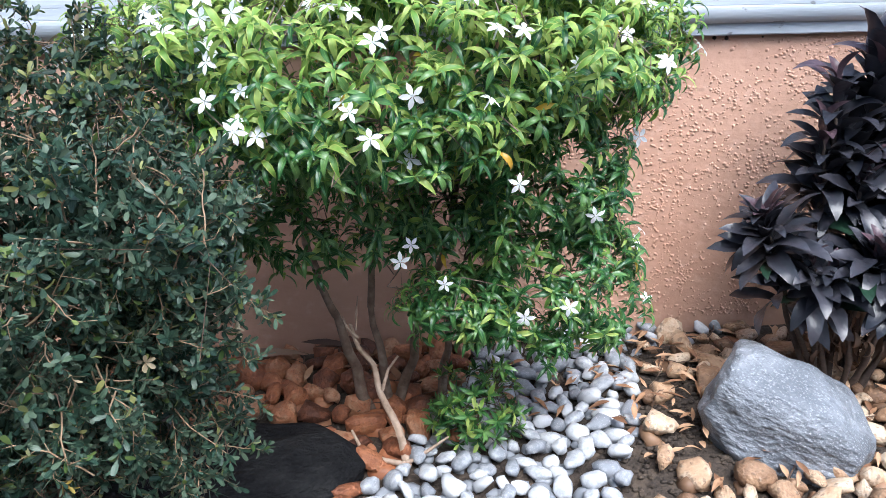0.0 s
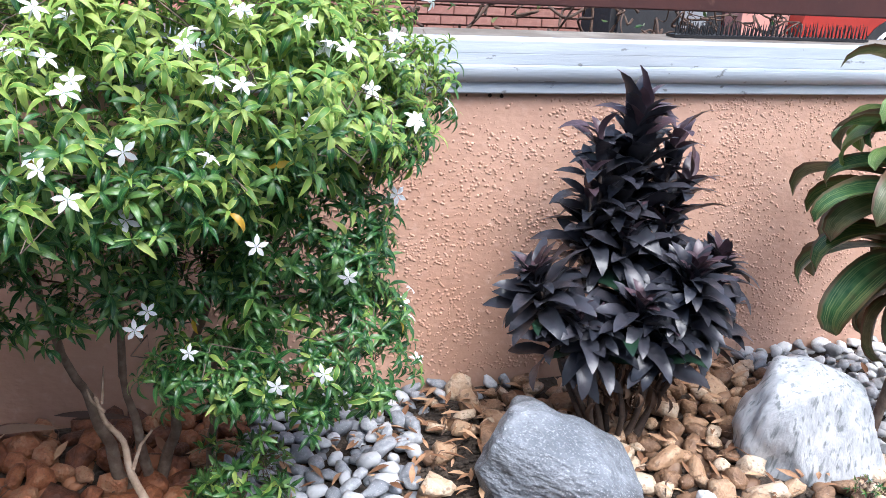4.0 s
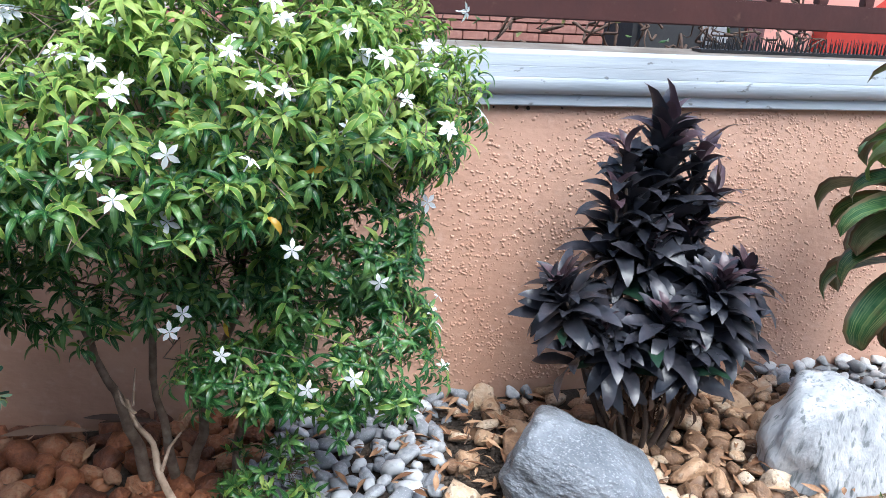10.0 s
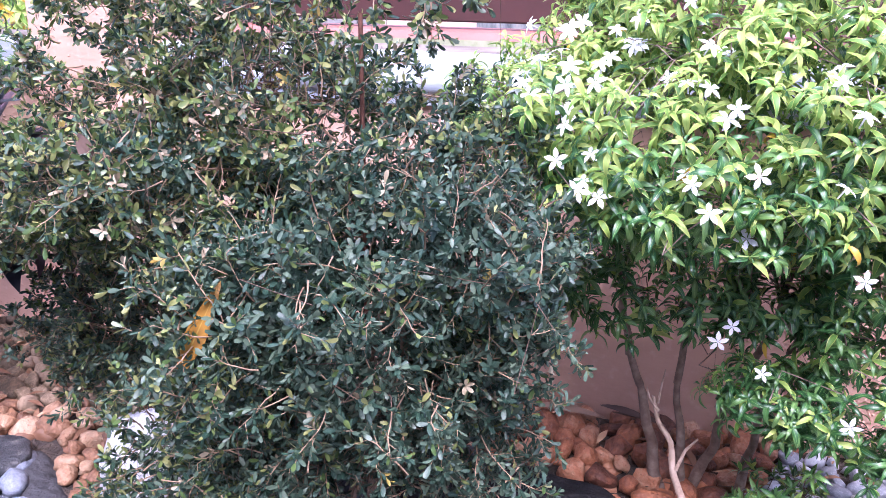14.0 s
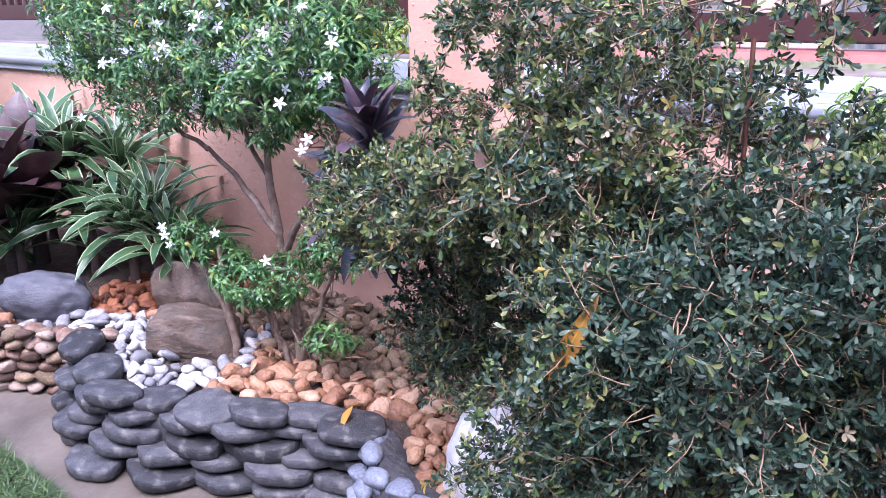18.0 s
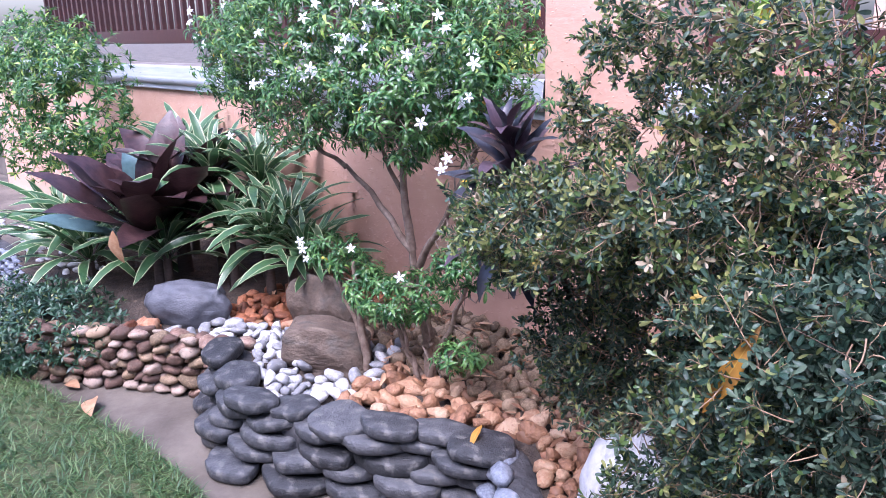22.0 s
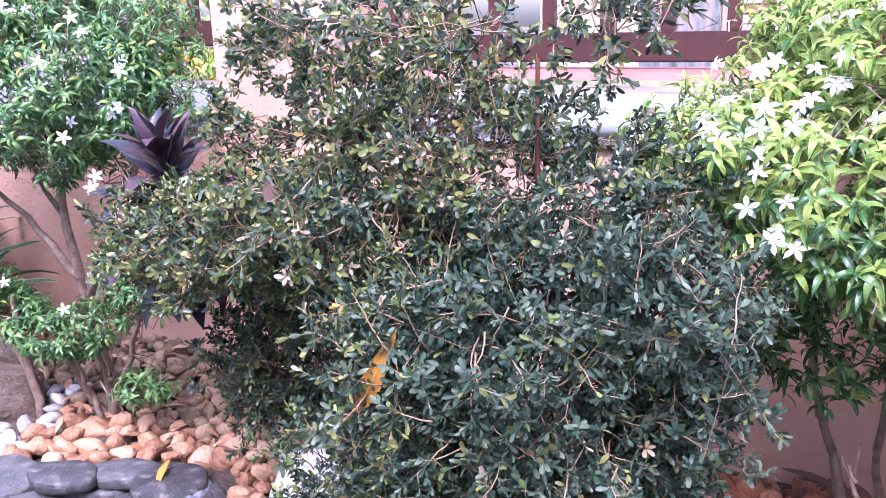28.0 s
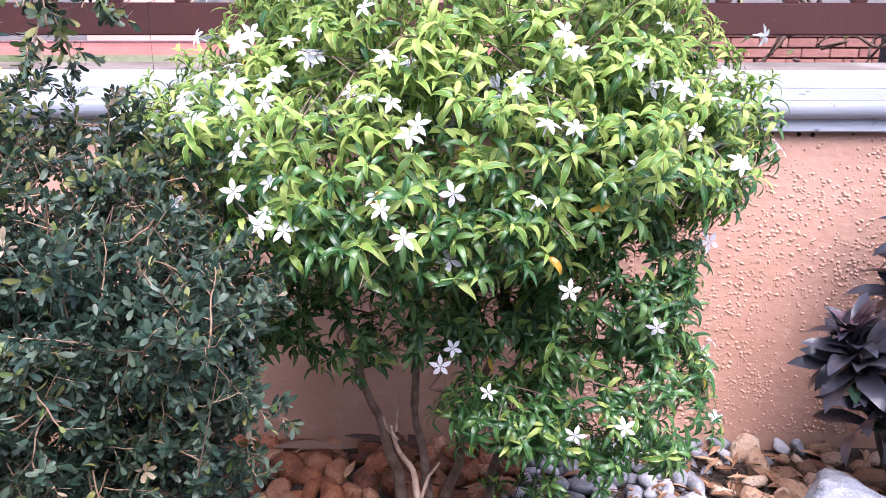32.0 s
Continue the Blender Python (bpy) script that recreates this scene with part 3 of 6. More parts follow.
def fence(name, x0, x1, step, low, rail, top, label):
    root = thing(name, label, "fence", (x0, 2.79, low))
    part("bottom_rail", box_bm(x0, x1, 2.76, 2.82, low, rail, 0.005), BROWN, root)
    part("top_rail", box_bm(x0, x1, 2.76, 2.82, top - 0.08, top, 0.005), BROWN, root)
    n = int((x1 - x0) / step)
    me = None
    for i in range(n):
        x = x0 + (i + 0.5) * step
        if me is None:
            me = bpy.data.meshes.new("slat")
            b = box_bm(-0.022, 0.022, 2.772, 2.808, rail, top - 0.08, 0.003)
            b.to_mesh(me)
            b.free()
            me.materials.append(BROWN)
        s = link("slat", me, None, root)
        s.location.x = x
    return root


fence_right = fence("fence", -1.85, 3.50, 0.21, 1.292, 1.39, 1.95, "dark brown painted slatted fence above the coping")
fence("fence", -9.5, -2.44, 0.13, 1.36, 1.47, 1.95, "dark brown painted slatted fence above the coping")
for x, w, z in ((2.0, 0.030, 1.335), (2.09, 0.012, 1.33), (2.17, 0.022, 1.345), (2.25, 0.02, 1.34)):
    pl = stone_mesh("paint_scuff", x, 0.05, 0.5, 1)
    ob = link("paint_scuff", pl, WHITEPEB, fence_right, "bare white scuff in the paint")
    ob.scale, ob.rotation_euler, ob.location = (w, w, w * 0.3), (radians(90), 0, 0), (x, 2.7605, z)

# black spike strip on the coping
strip = thing("spike_strip", "black plastic bird spike strip on the coping", "spike strip", (2.4, 2.62, 1.213))
part("base", box_bm(1.85, 2.67, 2.60, 2.66, 1.2125, 1.222), mat("black_plastic", [(0.012, 0.012, 0.014), (0.02, 0.02, 0.022)], rough=0.4, bump=0.05), strip)
spike_me = None
for i in range(46):
    for j in range(3):
        if spike_me is None:
            b = bmesh.new()
            bmesh.ops.create_cone(b, segments=5, radius1=0.0032, radius2=0.0006, depth=0.05, matrix=Matrix.Translation((0, 0, 0.025)))
            spike_me = bpy.data.meshes.new("spike")
            b.to_mesh(spike_me)
            b.free()
            spike_me.materials.append(bpy.data.materials["black_plastic"])
        ob = link("spike", spike_me, None, strip)
        ob.location = (1.88 + i * 0.0175 + RNG.normal(0, 0.002), 2.61 + j * 0.02, 1.222)
        ob.rotation_euler = (RNG.normal(0, 0.08), RNG.normal(0.05, 0.08), 0)
        ob.scale = (1, 1, RNG.uniform(0.75, 1.1))

# ---- behind the wall ----
BRICKRED = layer(mat("red_brick_face", [(0.24, 0.105, 0.08), (0.31, 0.15, 0.115)], scale=8, rough=0.8, bump=0.3, random_by="object", spread=0.4), (0.45, 0.25, 0.19), 20, 0.6, 0.75, 0.4)
HOUSE = mat("pale_house_plaster", [(0.50, 0.33, 0.26), (0.58, 0.40, 0.32)], scale=4, rough=0.85, bump=0.2)
house = thing("house", "salmon plastered house front with stone cladding behind the fence", "house", (0, 6.5, 0.55))
part("wall", box_bm(-2.6, 1.2, 6.5, 6.8, 0.55, 3.6, 0.01), HOUSE, house)
part("door", box_bm(-1.75, -1.15, 6.44, 6.499, 0.56, 2.6, 0.01), mat("grey_patterned_door", [(0.05, 0.06, 0.06), (0.16, 0.17, 0.16), (0.34, 0.24, 0.18)], scale=5, rough=0.6, bump=0.3, stretch=(3, 1, 0.8)), house, "grey door with a wavy relief")
CLAD = mat("stacked_cladding_stone", [(0.22, 0.10, 0.075), (0.42, 0.27, 0.22), (0.62, 0.54, 0.48)], scale=5, rough=0.8, bump=0.4, random_by="object", spread=1.0)
clad = part("cladding", box_bm(-1.1, 0.1, 6.47, 6.499, 0.56, 2.6), GROUT, house, "stacked stone cladding")
row_z, k = 1.05, 0
while row_z < 2.2:
    x = -1.1
    while x < 0.06:
        w = min(RNG.uniform(0.12, 0.3), 0.1 - x)
        part("stone", box_bm(x + 0.003, x + w - 0.003, 6.44 - RNG.uniform(0, 0.02), 6.472, row_z, row_z + 0.062, 0.004), CLAD, clad)
        x += w
    row_z += 0.068
brick_wall = tagged(part("low_brick_wall", box_bm(0.6, 4.4, 6.0, 6.2, 0.55, 1.35), mat("red_mortar", [(0.15, 0.06, 0.045), (0.21, 0.09, 0.065)], scale=8, rough=0.9, bump=0.2), None), "low red brick wall behind the fence", "wall", kind="structure")
bme = bpy.data.meshes.new("brick")
bb = box_bm(-0.097, 0.097, -0.02, 0.02, -0.03, 0.03, 0.004)
bb.to_mesh(bme)
bb.free()
bme.materials.append(BRICKRED)
for r in range(7):
    for c in range(19):
        ob = link("brick", bme, None, brick_wall)
        ob.location = (0.7 + c * 0.2 + (r % 2) * 0.1, 5.985, 0.88 + r * 0.07)

CARPAINT = mat("red_car_paint", [(0.28, 0.018, 0.012), (0.34, 0.025, 0.016)], rough=0.25, bump=0, spec=0.7)
RUBBER = mat("black_rubber", [(0.014, 0.014, 0.015), (0.025, 0.025, 0.026)], rough=0.8, bump=0.2)
ALLOY = mat("silver_alloy", [(0.55, 0.56, 0.58), (0.65, 0.66, 0.68)], rough=0.3, bump=0, metal=0.8)
car = thing("car", "red car parked behind the fence, seen at the wheel", "car", (5.0, 5.6, 0.55))
b = bmesh.new()
outline = [(4.36, 0.78), (4.38, 1.02), (4.42, 1.30), (4.9, 1.38), (5.35, 1.72), (6.6, 1.76), (7.2, 1.4), (7.3, 0.8)]
arch = [(5.23 - 0.36 * math.cos(a), 0.80 + 0.36 * math.sin(a)) for a in np.linspace(math.pi, 0, 9)]
ring0 = [b.verts.new((x, 5.05, z)) for x, z in outline + arch]
f = b.faces.new(ring0)
ext = bmesh.ops.extrude_face_region(b, geom=[f])
bmesh.ops.translate(b, verts=[v for v in ext["geom"] if isinstance(v, bmesh.types.BMVert)], vec=(0, 1.5, 0))
bmesh.ops.recalc_face_normals(b, faces=b.faces)
part("body", b, CARPAINT, car)
for wx in (5.23,):
    b = bmesh.new()
    bmesh.ops.create_cone(b, cap_ends=True, segments=32, radius1=0.31, radius2=0.31, depth=0.2, matrix=Matrix.Translation((wx, 5.14, 0.90)) @ Matrix.Rotation(radians(90), 4, "X"))
    bmesh.ops.bevel(b, geom=b.edges[:], offset=0.02, segments=2, affect="EDGES")
    wheel = part("wheel", b, RUBBER, car)
    b = bmesh.new()
    bmesh.ops.create_cone(b, segments=32, radius1=0.22, radius2=0.20, depth=0.03, matrix=Matrix.Translation((wx, 5.03, 0.90)) @ Matrix.Rotation(radians(90), 4, "X"))
    for i in range(10):
        a = i * math.pi / 5 + (0.12 if i % 2 else -0.12)
        bmesh.ops.create_cube(b, size=1.0, matrix=Matrix.Translation((wx + 0.11 * math.cos(a), 5.02, 0.90 + 0.11 * math.sin(a))) @ Matrix.Rotation(-a, 4, "Y") @ Matrix.Diagonal((0.2, 0.02, 0.022, 1)))
    part("rim", b, ALLOY, wheel)
board = thing("board", "pale cream board standing in the yard", "board", (4.1, 5.9, 0.55))
part("panel", box_bm(4.36, 4.70, 5.88, 5.92, 0.56, 1.6, 0.01), mat("cream_panel", [(0.72, 0.62, 0.50), (0.80, 0.70, 0.58)], rough=0.6, bump=0.05), board)
scooter = thing("covered_crate", "dark covered crate in the yard", "crate", (3.2, 5.2, 0.55))
part("box", box_bm(2.88, 3.72, 5.0, 5.5, 0.56, 1.28, 0.04), RUBBER, scooter)
part("plate", box_bm(3.36, 3.56, 4.97, 4.998, 1.08, 1.22, 0.02), ALLOY, scooter, "dull silver plate")

# gate and tiled floor past the post
gate = thing("gate", "dark brown slatted wooden gate beside the post", "gate", (4.0, 2.72, LOW + 0.12))
part("stile", box_bm(3.963, 4.02, 2.69, 2.75, LOW + 0.13, 1.7, 0.005), BROWN, gate)
part("bottom_rail", box_bm(4.02, 5.6, 2.69, 2.75, LOW + 0.13, LOW + 0.27, 0.005), BROWN, gate)
part("middle_rail", box_bm(4.02, 5.6, 2.69, 2.75, LOW + 0.46, LOW + 0.60, 0.005), BROWN, gate)
for i in range(9):
    x = 4.13 + i * 0.17
    part("slat", box_bm(x, x + 0.06, 2.70, 2.74, LOW + 0.27, LOW + 0.46, 0.003), BROWN, gate)
tagged(part("wall_far", box_bm(4.0, 9.0, 5.2, 5.4, LOW, 3.0), mat("pink_far_wall", [(0.52, 0.24, 0.19), (0.58, 0.29, 0.23)], scale=3, rough=0.8, bump=0.1), None), "plain pink wall past the gate", "wall", kind="structure")
tagged(part("sill", box_bm(3.963, 6.0, 2.66, 2.78, LOW + 0.004, LOW + 0.12, 0.004), TILE, None), "terracotta tiled sill under the gate", "sill", kind="structure")
floor_tiles = tagged(part("floor", box_bm(2.9, 6.2, 1.2, 4.6, LOW + 0.001, LOW + 0.012), GROUT, None), "red terracotta tiled floor with pale joints", "floor", kind="structure")
tile_me = {}
for key, (w, d) in {"a": (0.30, 0.145), "b": (0.145, 0.30)}.items():
    b = box_bm(-w / 2 + 0.005, w / 2 - 0.005, -d / 2 + 0.005, d / 2 - 0.005, 0, 0.008, 0.002)
    tile_me[key] = bpy.data.meshes.new("tile")
    b.to_mesh(tile_me[key])
    b.free()
    tile_me[key].materials.append(TILE)
ta = radians(-28)
for i in range(-10, 13):
    for j in range(-10, 12):
        for k in range(2):
            flip = (i + j) % 2
            u, v = i * 0.30 + (0 if not flip else (k - 0.5) * 0.15), j * 0.30 + ((k - 0.5) * 0.15 if not flip else 0)
            x, y = 4.1 + u * math.cos(ta) - v * math.sin(ta), 2.2 + u * math.sin(ta) + v * math.cos(ta)
            if not (2.85 < x < 6.25 and 1.15 < y < 4.65) or (3.55 < x < 3.93 and y > 2.5) or (x < 3.55 and y > 2.3) or (2.68 < y < 2.78 and x > 3.96) or (x - 2.4) ** 2 / 0.75 + (y - 2.2) ** 2 < 0.8:
                continue
            ob = link("tile", tile_me["b" if flip else "a"], None, floor_tiles)
            ob.location, ob.rotation_euler = (x, y, LOW + 0.0121), (0, 0, ta)

# plain unseen wall added behind the path, keeps low sky light off the bed
tagged(part("wall_behind", box_bm(-9.0, 9.0, -2.9, -2.7, LOW - 0.02, 3.3), mat("cream_block_wall_paint", [(0.27, 0.235, 0.20), (0.33, 0.29, 0.25)], scale=3, rough=0.85, bump=0.15), None), "plain cream wall added out of view behind the path to block low sky light", "wall", kind="structure")


# ---- the bed: rim, soil, stones ----
RIM = [(3.42, 2.47), (3.30, 2.15), (3.14, 1.86), (2.98, 1.62), (2.72, 1.42), (2.35, 1.30), (1.9, 1.26), (1.2, 1.30), (0.55, 1.36), (0.10, 1.48), (-0.16, 1.72), (-0.36, 2.02),
       (-0.62, 2.14), (-0.92, 1.98), (-1.15, 1.66), (-1.42, 1.46), (-1.66, 1.50), (-1.88, 1.67), (-2.08, 1.65), (-2.31, 1.56), (-2.56, 1.43), (-2.80, 1.33), (-3.00, 1.29), (-3.18, 1.34), (-3.38, 1.44), (-3.58, 1.57)]
rim = smooth_path([(x, y, 0) for x, y in RIM], 8)
BED = [(p.x, p.y) for p in rim] + [(-3.7, 1.47), (-4.02, 1.26), (-4.35, 1.05), (-4.9, 1.0), (-6.6, 1.4), (-6.6, WALL), (3.48, WALL)]


def bed_top(x, y):
    """Height of the bed's soil: a low mound towards the wall."""
    return -0.035 + 0.03 * noise.noise(Vector((x * 1.5, y * 1.5, 3)))


def sheet(name, poly, zf, step, material, label, category):
    xs, ys = [p[0] for p in poly], [p[1] for p in poly]
    nx, ny = int((max(xs) - min(xs)) / step) + 2, int((max(ys) - min(ys)) / step) + 2
    idx, V, Q = {}, [], []
    for i in range(nx):
        for j in range(ny):
            x, y = min(xs) + i * step, min(ys) + j * step
            idx[i, j] = len(V)
            V.append((x, y, zf(x, y)))
    for i in range(nx - 1):
        for j in range(ny - 1):
            x, y = min(xs) + (i + 0.5) * step, min(ys) + (j + 0.5) * step
            if inside(poly, x, y):
                Q.append((idx[i, j], idx[i + 1, j], idx[i + 1, j + 1], idx[i, j + 1]))
    return tagged(link(name, raw(name, V, Q), material), label, category, kind="structure")


sheet("soil", BED, bed_top, 0.04, SOIL, "dark damp soil of the planting bed", "ground")

# mortar rim
V, n = [], len(rim)
SECTION = [(0.09, -0.05), (0.05, -0.012), (0.0, 0.0), (-0.06, -0.004), (-0.10, -0.03), (-0.11, -0.10), (-0.10, LOW)]
for i, p in enumerate(rim):
    t = (rim[min(i + 1, n - 1)] - rim[max(i - 1, 0)]).normalized()
    s = Vector((t.y, -t.x, 0))
    for d, z in SECTION:
        if d < 0:
            d *= 1.7 if p.x > 2.2 else (0.65 if p.x < -1.3 else 1.0)
        w = 1 + 0.35 * noise.noise(Vector((p.x * 4, p.y * 4, 2 + d * 8)))
        V.append((p.x + s.x * d * w, p.y + s.y * d * w, z - (0.02 if p.x < -1.9 else 0.0) + 0.012 * noise.noise(Vector((p.x * 7, p.y * 7, d * 20)))))
k = len(SECTION)
Q = [(i * k + j, i * k + j + 1, (i + 1) * k + j + 1, (i + 1) * k + j) for i in range(n - 1) for j in range(k - 1)]
rim_ob = tagged(link("bed_edging", raw("bed_edging", V, Q), MORTAR), "dark mortar rim of the raised bed, faced with stacked stones", "edging", kind="structure")

def disc_mesh(seed):
    """A flat water-worn slab with a rounded edge, one unit across."""
    V, Q, m = [], [], 22
    rings = [(0.02, 0.112), (0.55, 0.114), (0.93, 0.108), (0.985, 0.085), (1.0, 0.03), (0.985, -0.05), (0.90, -0.10), (0.02, -0.11)]
    for r, h in rings:
        for j in range(m):
            a = j * 2 * math.pi / m
            q = Vector((math.cos(a), math.sin(a), 0))
            w = 1 + 0.24 * noise.noise(q * 1.1 + Vector((seed * 3.7, 0, 0))) + 0.05 * noise.noise(q * 2.6 + Vector((seed * 3.7, 5, 0)))
            z = h + 0.022 * noise.noise(Vector((q.x * r * 2, q.y * r * 2, seed * 2.2 + h * 3)))
            V.append((0.5 * r * w * q.x, 0.41 * r * w * q.y, z))
    Q = [(i * m + j, i * m + (j + 1) % m, (i + 1) * m + (j + 1) % m, (i + 1) * m + j) for i in range(len(rings) - 1) for j in range(m)]
    me = raw("flat_stone", V, [q[::-1] for q in Q])
    return me


slate_meshes = [disc_mesh(i) for i in range(7)]
round_meshes = [stone_mesh("round_stone", 60 + i, 0.75, 0.10, 2, 0.1, 7) for i in range(8)]
for me in slate_meshes:
    me.materials.append(SLATE)
blue_meshes = [me.copy() for me in round_meshes[:4]]
for me in blue_meshes:
    me.materials.append(BLUESTONE)


def along(path, d):
    for a, b in zip(path, path[1:]):
        l = (b - a).length
        if d <= l:
            return a + (b - a) * (d / l), (b - a).normalized()
        d -= l
    return path[-1], (path[-1] - path[-2]).normalized()


total = sum((b - a).length for a, b in zip(rim, rim[1:]))
for row in range(5):
    d = RNG.uniform(0.03, 0.22)
    while d < total - 0.05:
        p, t = along(rim, d)
        s = Vector((t.y, -t.x, 0))
        blue = -1.97 < p.x < -1.4 or p.x > 2.2
        size = RNG.uniform(0.20, 0.33) if not blue else RNG.uniform(0.10, 0.15)
        if p.x > 2.2 and row == 0:
            d += 0.3
            continue
        if -1.3 < p.x < 1.9 and row > 1:
            d += 0.3
            continue
        z = -0.006 - row * 0.064 + RNG.normal(0, 0.009)
        ob = link("rim_stone", (blue_meshes if blue else slate_meshes)[RNG.integers(0, 4 if blue else 7)], None, rim_ob)
        out = -(0.045 + 0.014 * row + RNG.normal(0, 0.02))
        ob.location = (p.x + s.x * out, p.y + s.y * out, max(z, LOW + 0.025))
        ob.rotation_euler = (RNG.normal(0, 0.06), RNG.normal(0, 0.06), math.atan2(t.y, t.x) + RNG.normal(0, 0.15))
        ob.scale = (size, size * RNG.uniform(0.75, 0.95), size * RNG.uniform(0.85, 1.15) * (0.62 if blue else 0.9))
        d += size * (RNG.uniform(0.76, 0.9) if blue else RNG.uniform(0.78, 0.90))

# low wall of piled orange stones beyond the dark rim
low_path = smooth_path([(-3.52, 1.48, 0), (-3.72, 1.37, 0), (-4.02, 1.20, 0), (-4.3, 1.02, 0), (-4.55, 0.86, 0)], 6)
low_wall = tagged(part("low_stone_wall", box_bm(-3.74, -3.6, 1.42, 1.5, LOW, -0.08), MORTAR, None), "low wall of piled orange-brown stones", "wall", kind="structure")
brown_meshes = [me.copy() for me in round_meshes]
for i, me in enumerate(brown_meshes):
    me.materials.append((RUBBLE, RUBBLE, OLIVE, RUBBLE)[i % 4])
total = sum((b - a).length for a, b in zip(low_path, low_path[1:]))
for row in range(6):
    for depth in range(2):
        d = RNG.uniform(0, 0.05)
        while d < total:
            p, t = along(low_path, d)
            size = RNG.uniform(0.09, 0.14)
            ob = link("wall_stone", brown_meshes[RNG.integers(0, 8)], None, low_wall)
            ob.location = (p.x + depth * 0.06 + RNG.normal(0, 0.008), p.y + depth * 0.09 + RNG.normal(0, 0.008), LOW + 0.025 + row * 0.054)
            ob.rotation_euler = (RNG.normal(0, 0.2), RNG.normal(0, 0.2), math.atan2(t.y, t.x) + RNG.normal(0, 0.3))
            ob.scale = (size, size, size * 0.72)
            d += size * 0.86

# loose stones over the bed, kind by kind
KINDS = {
    "grey_pebbles": (GREYPEB, 0.052, 0.088, 0.62, "smooth blue-grey pebbles in the bed", "pebbles"),
    "tan_stones": (TAN, 0.055, 0.122, 0.72, "knobbly tan river stones in the bed", "stones"),
    "corner_pebbles": (WHITEPEB, 0.052, 0.092, 0.58, "pale grey-white pebbles in the bed corner", "pebbles"),
    "orange_stones": (ORANGE, 0.07, 0.125, 0.75, "rusty orange stones under the shrub", "stones"),
    "white_pebbles": (DULLPEB, 0.055, 0.105, 0.65, "whitish pebbles beside the dark rim", "pebbles"),
    "peach_stones": (PEACH, 0.065, 0.125, 0.75, "knobbly peach-orange stones beside the dark rim", "stones"),
    "olive_stones": (OLIVE, 0.06, 0.10, 0.75, "mossy brown stones under the shrub", "stones"),
}


def kind_at(x, y):
    w = 0.07 * noise.noise(Vector((x * 4, y * 4, 9)))
    x, y = x + w, y + 0.05 * noise.noise(Vector((x * 5, y * 5, 4)))
    if x > 2.28 and y > 1.52 - 0.1 * (x - 2.28):
        return "corner_pebbles" if not (x < 2.5 and y < 1.78) else "tan_stones"
    if 1.05 < x < 2.3 and noise.noise(Vector((x * 3.4, y * 3.4, 21))) > 0.40:
        return None
    if x > 1.05 and not (x < 1.5 and y > 2.0 and RNG.random() < 0.45):
        return "tan_stones"
    if x > 0.68 + 0.45 * (min(y, 2.05) - 1.64) and y < 2.47:
        return "tan_stones" if y < 1.60 or noise.noise(Vector((x * 8, y * 8, 31))) > 0.30 else None
    if x > -0.06 + 0.60 * (y - 1.65) and x > -0.08:
        return "grey_pebbles" if y > 1.56 or x < 0.45 else "tan_stones"
    if x > -1.25 and (x + 0.72) ** 2 / 0.22 + (y - 1.72) ** 2 / 0.10 < 1:
        return None
    if x > -1.0:
        return "orange_stones"
    if x > -2.0:
        return "olive_stones" if y > 2.05 else "peach_stones"
    if x > -2.62 - 0.43 * (y - 1.42):
        return "peach_stones" if y < 1.92 else "olive_stones"
    if x > -3.95 and y < 1.42 + 0.36 * (x + 3.9) + 0.27:
        return "white_pebbles"
    return "olive_stones" if x > -3.4 else ("orange_stones" if x > -4.1 else None)


BOULDERS = [(-0.37, 1.84, 0.30), (1.19, 1.87, 0.20), (2.02, 1.86, 0.18), (-1.34, 1.60, 0.14), (-4.0, 1.52, 0.16), (-2.97, 1.74, 0.15)]
grid, stones = {}, {k: [] for k in KINDS}
for attempt in range(90000):
    x, y = RNG.uniform(-4.3, 3.4), RNG.uniform(1.1, 2.54)
    kd = kind_at(x, y)
    if x > 2.0 and any((x - p.x) ** 2 + (y - p.y) ** 2 < 0.0110 for p in rim[:60]):
        continue
    if x < -1.5 and any((x - p.x) ** 2 + (y - p.y) ** 2 < 0.0072 for p in rim[60:]):
        continue
    if kd is None or not inside(BED, x, y) or any((x - a) ** 2 + (y - c) ** 2 < r * r for a, c, r in BOULDERS):
        continue
    size = RNG.uniform(KINDS[kd][1], KINDS[kd][2])
    gx, gy = int(x / 0.12), int(y / 0.12)
    near = [q for i in (-1, 0, 1) for j in (-1, 0, 1) for q in grid.get((gx + i, gy + j), ())]
    if any((x - q[0]) ** 2 + (y - q[1]) ** 2 < (0.375 * (size + q[2])) ** 2 for q in near):
        continue
    grid.setdefault((gx, gy), []).append((x, y, size))
    stones[kd].append((x, y, size))
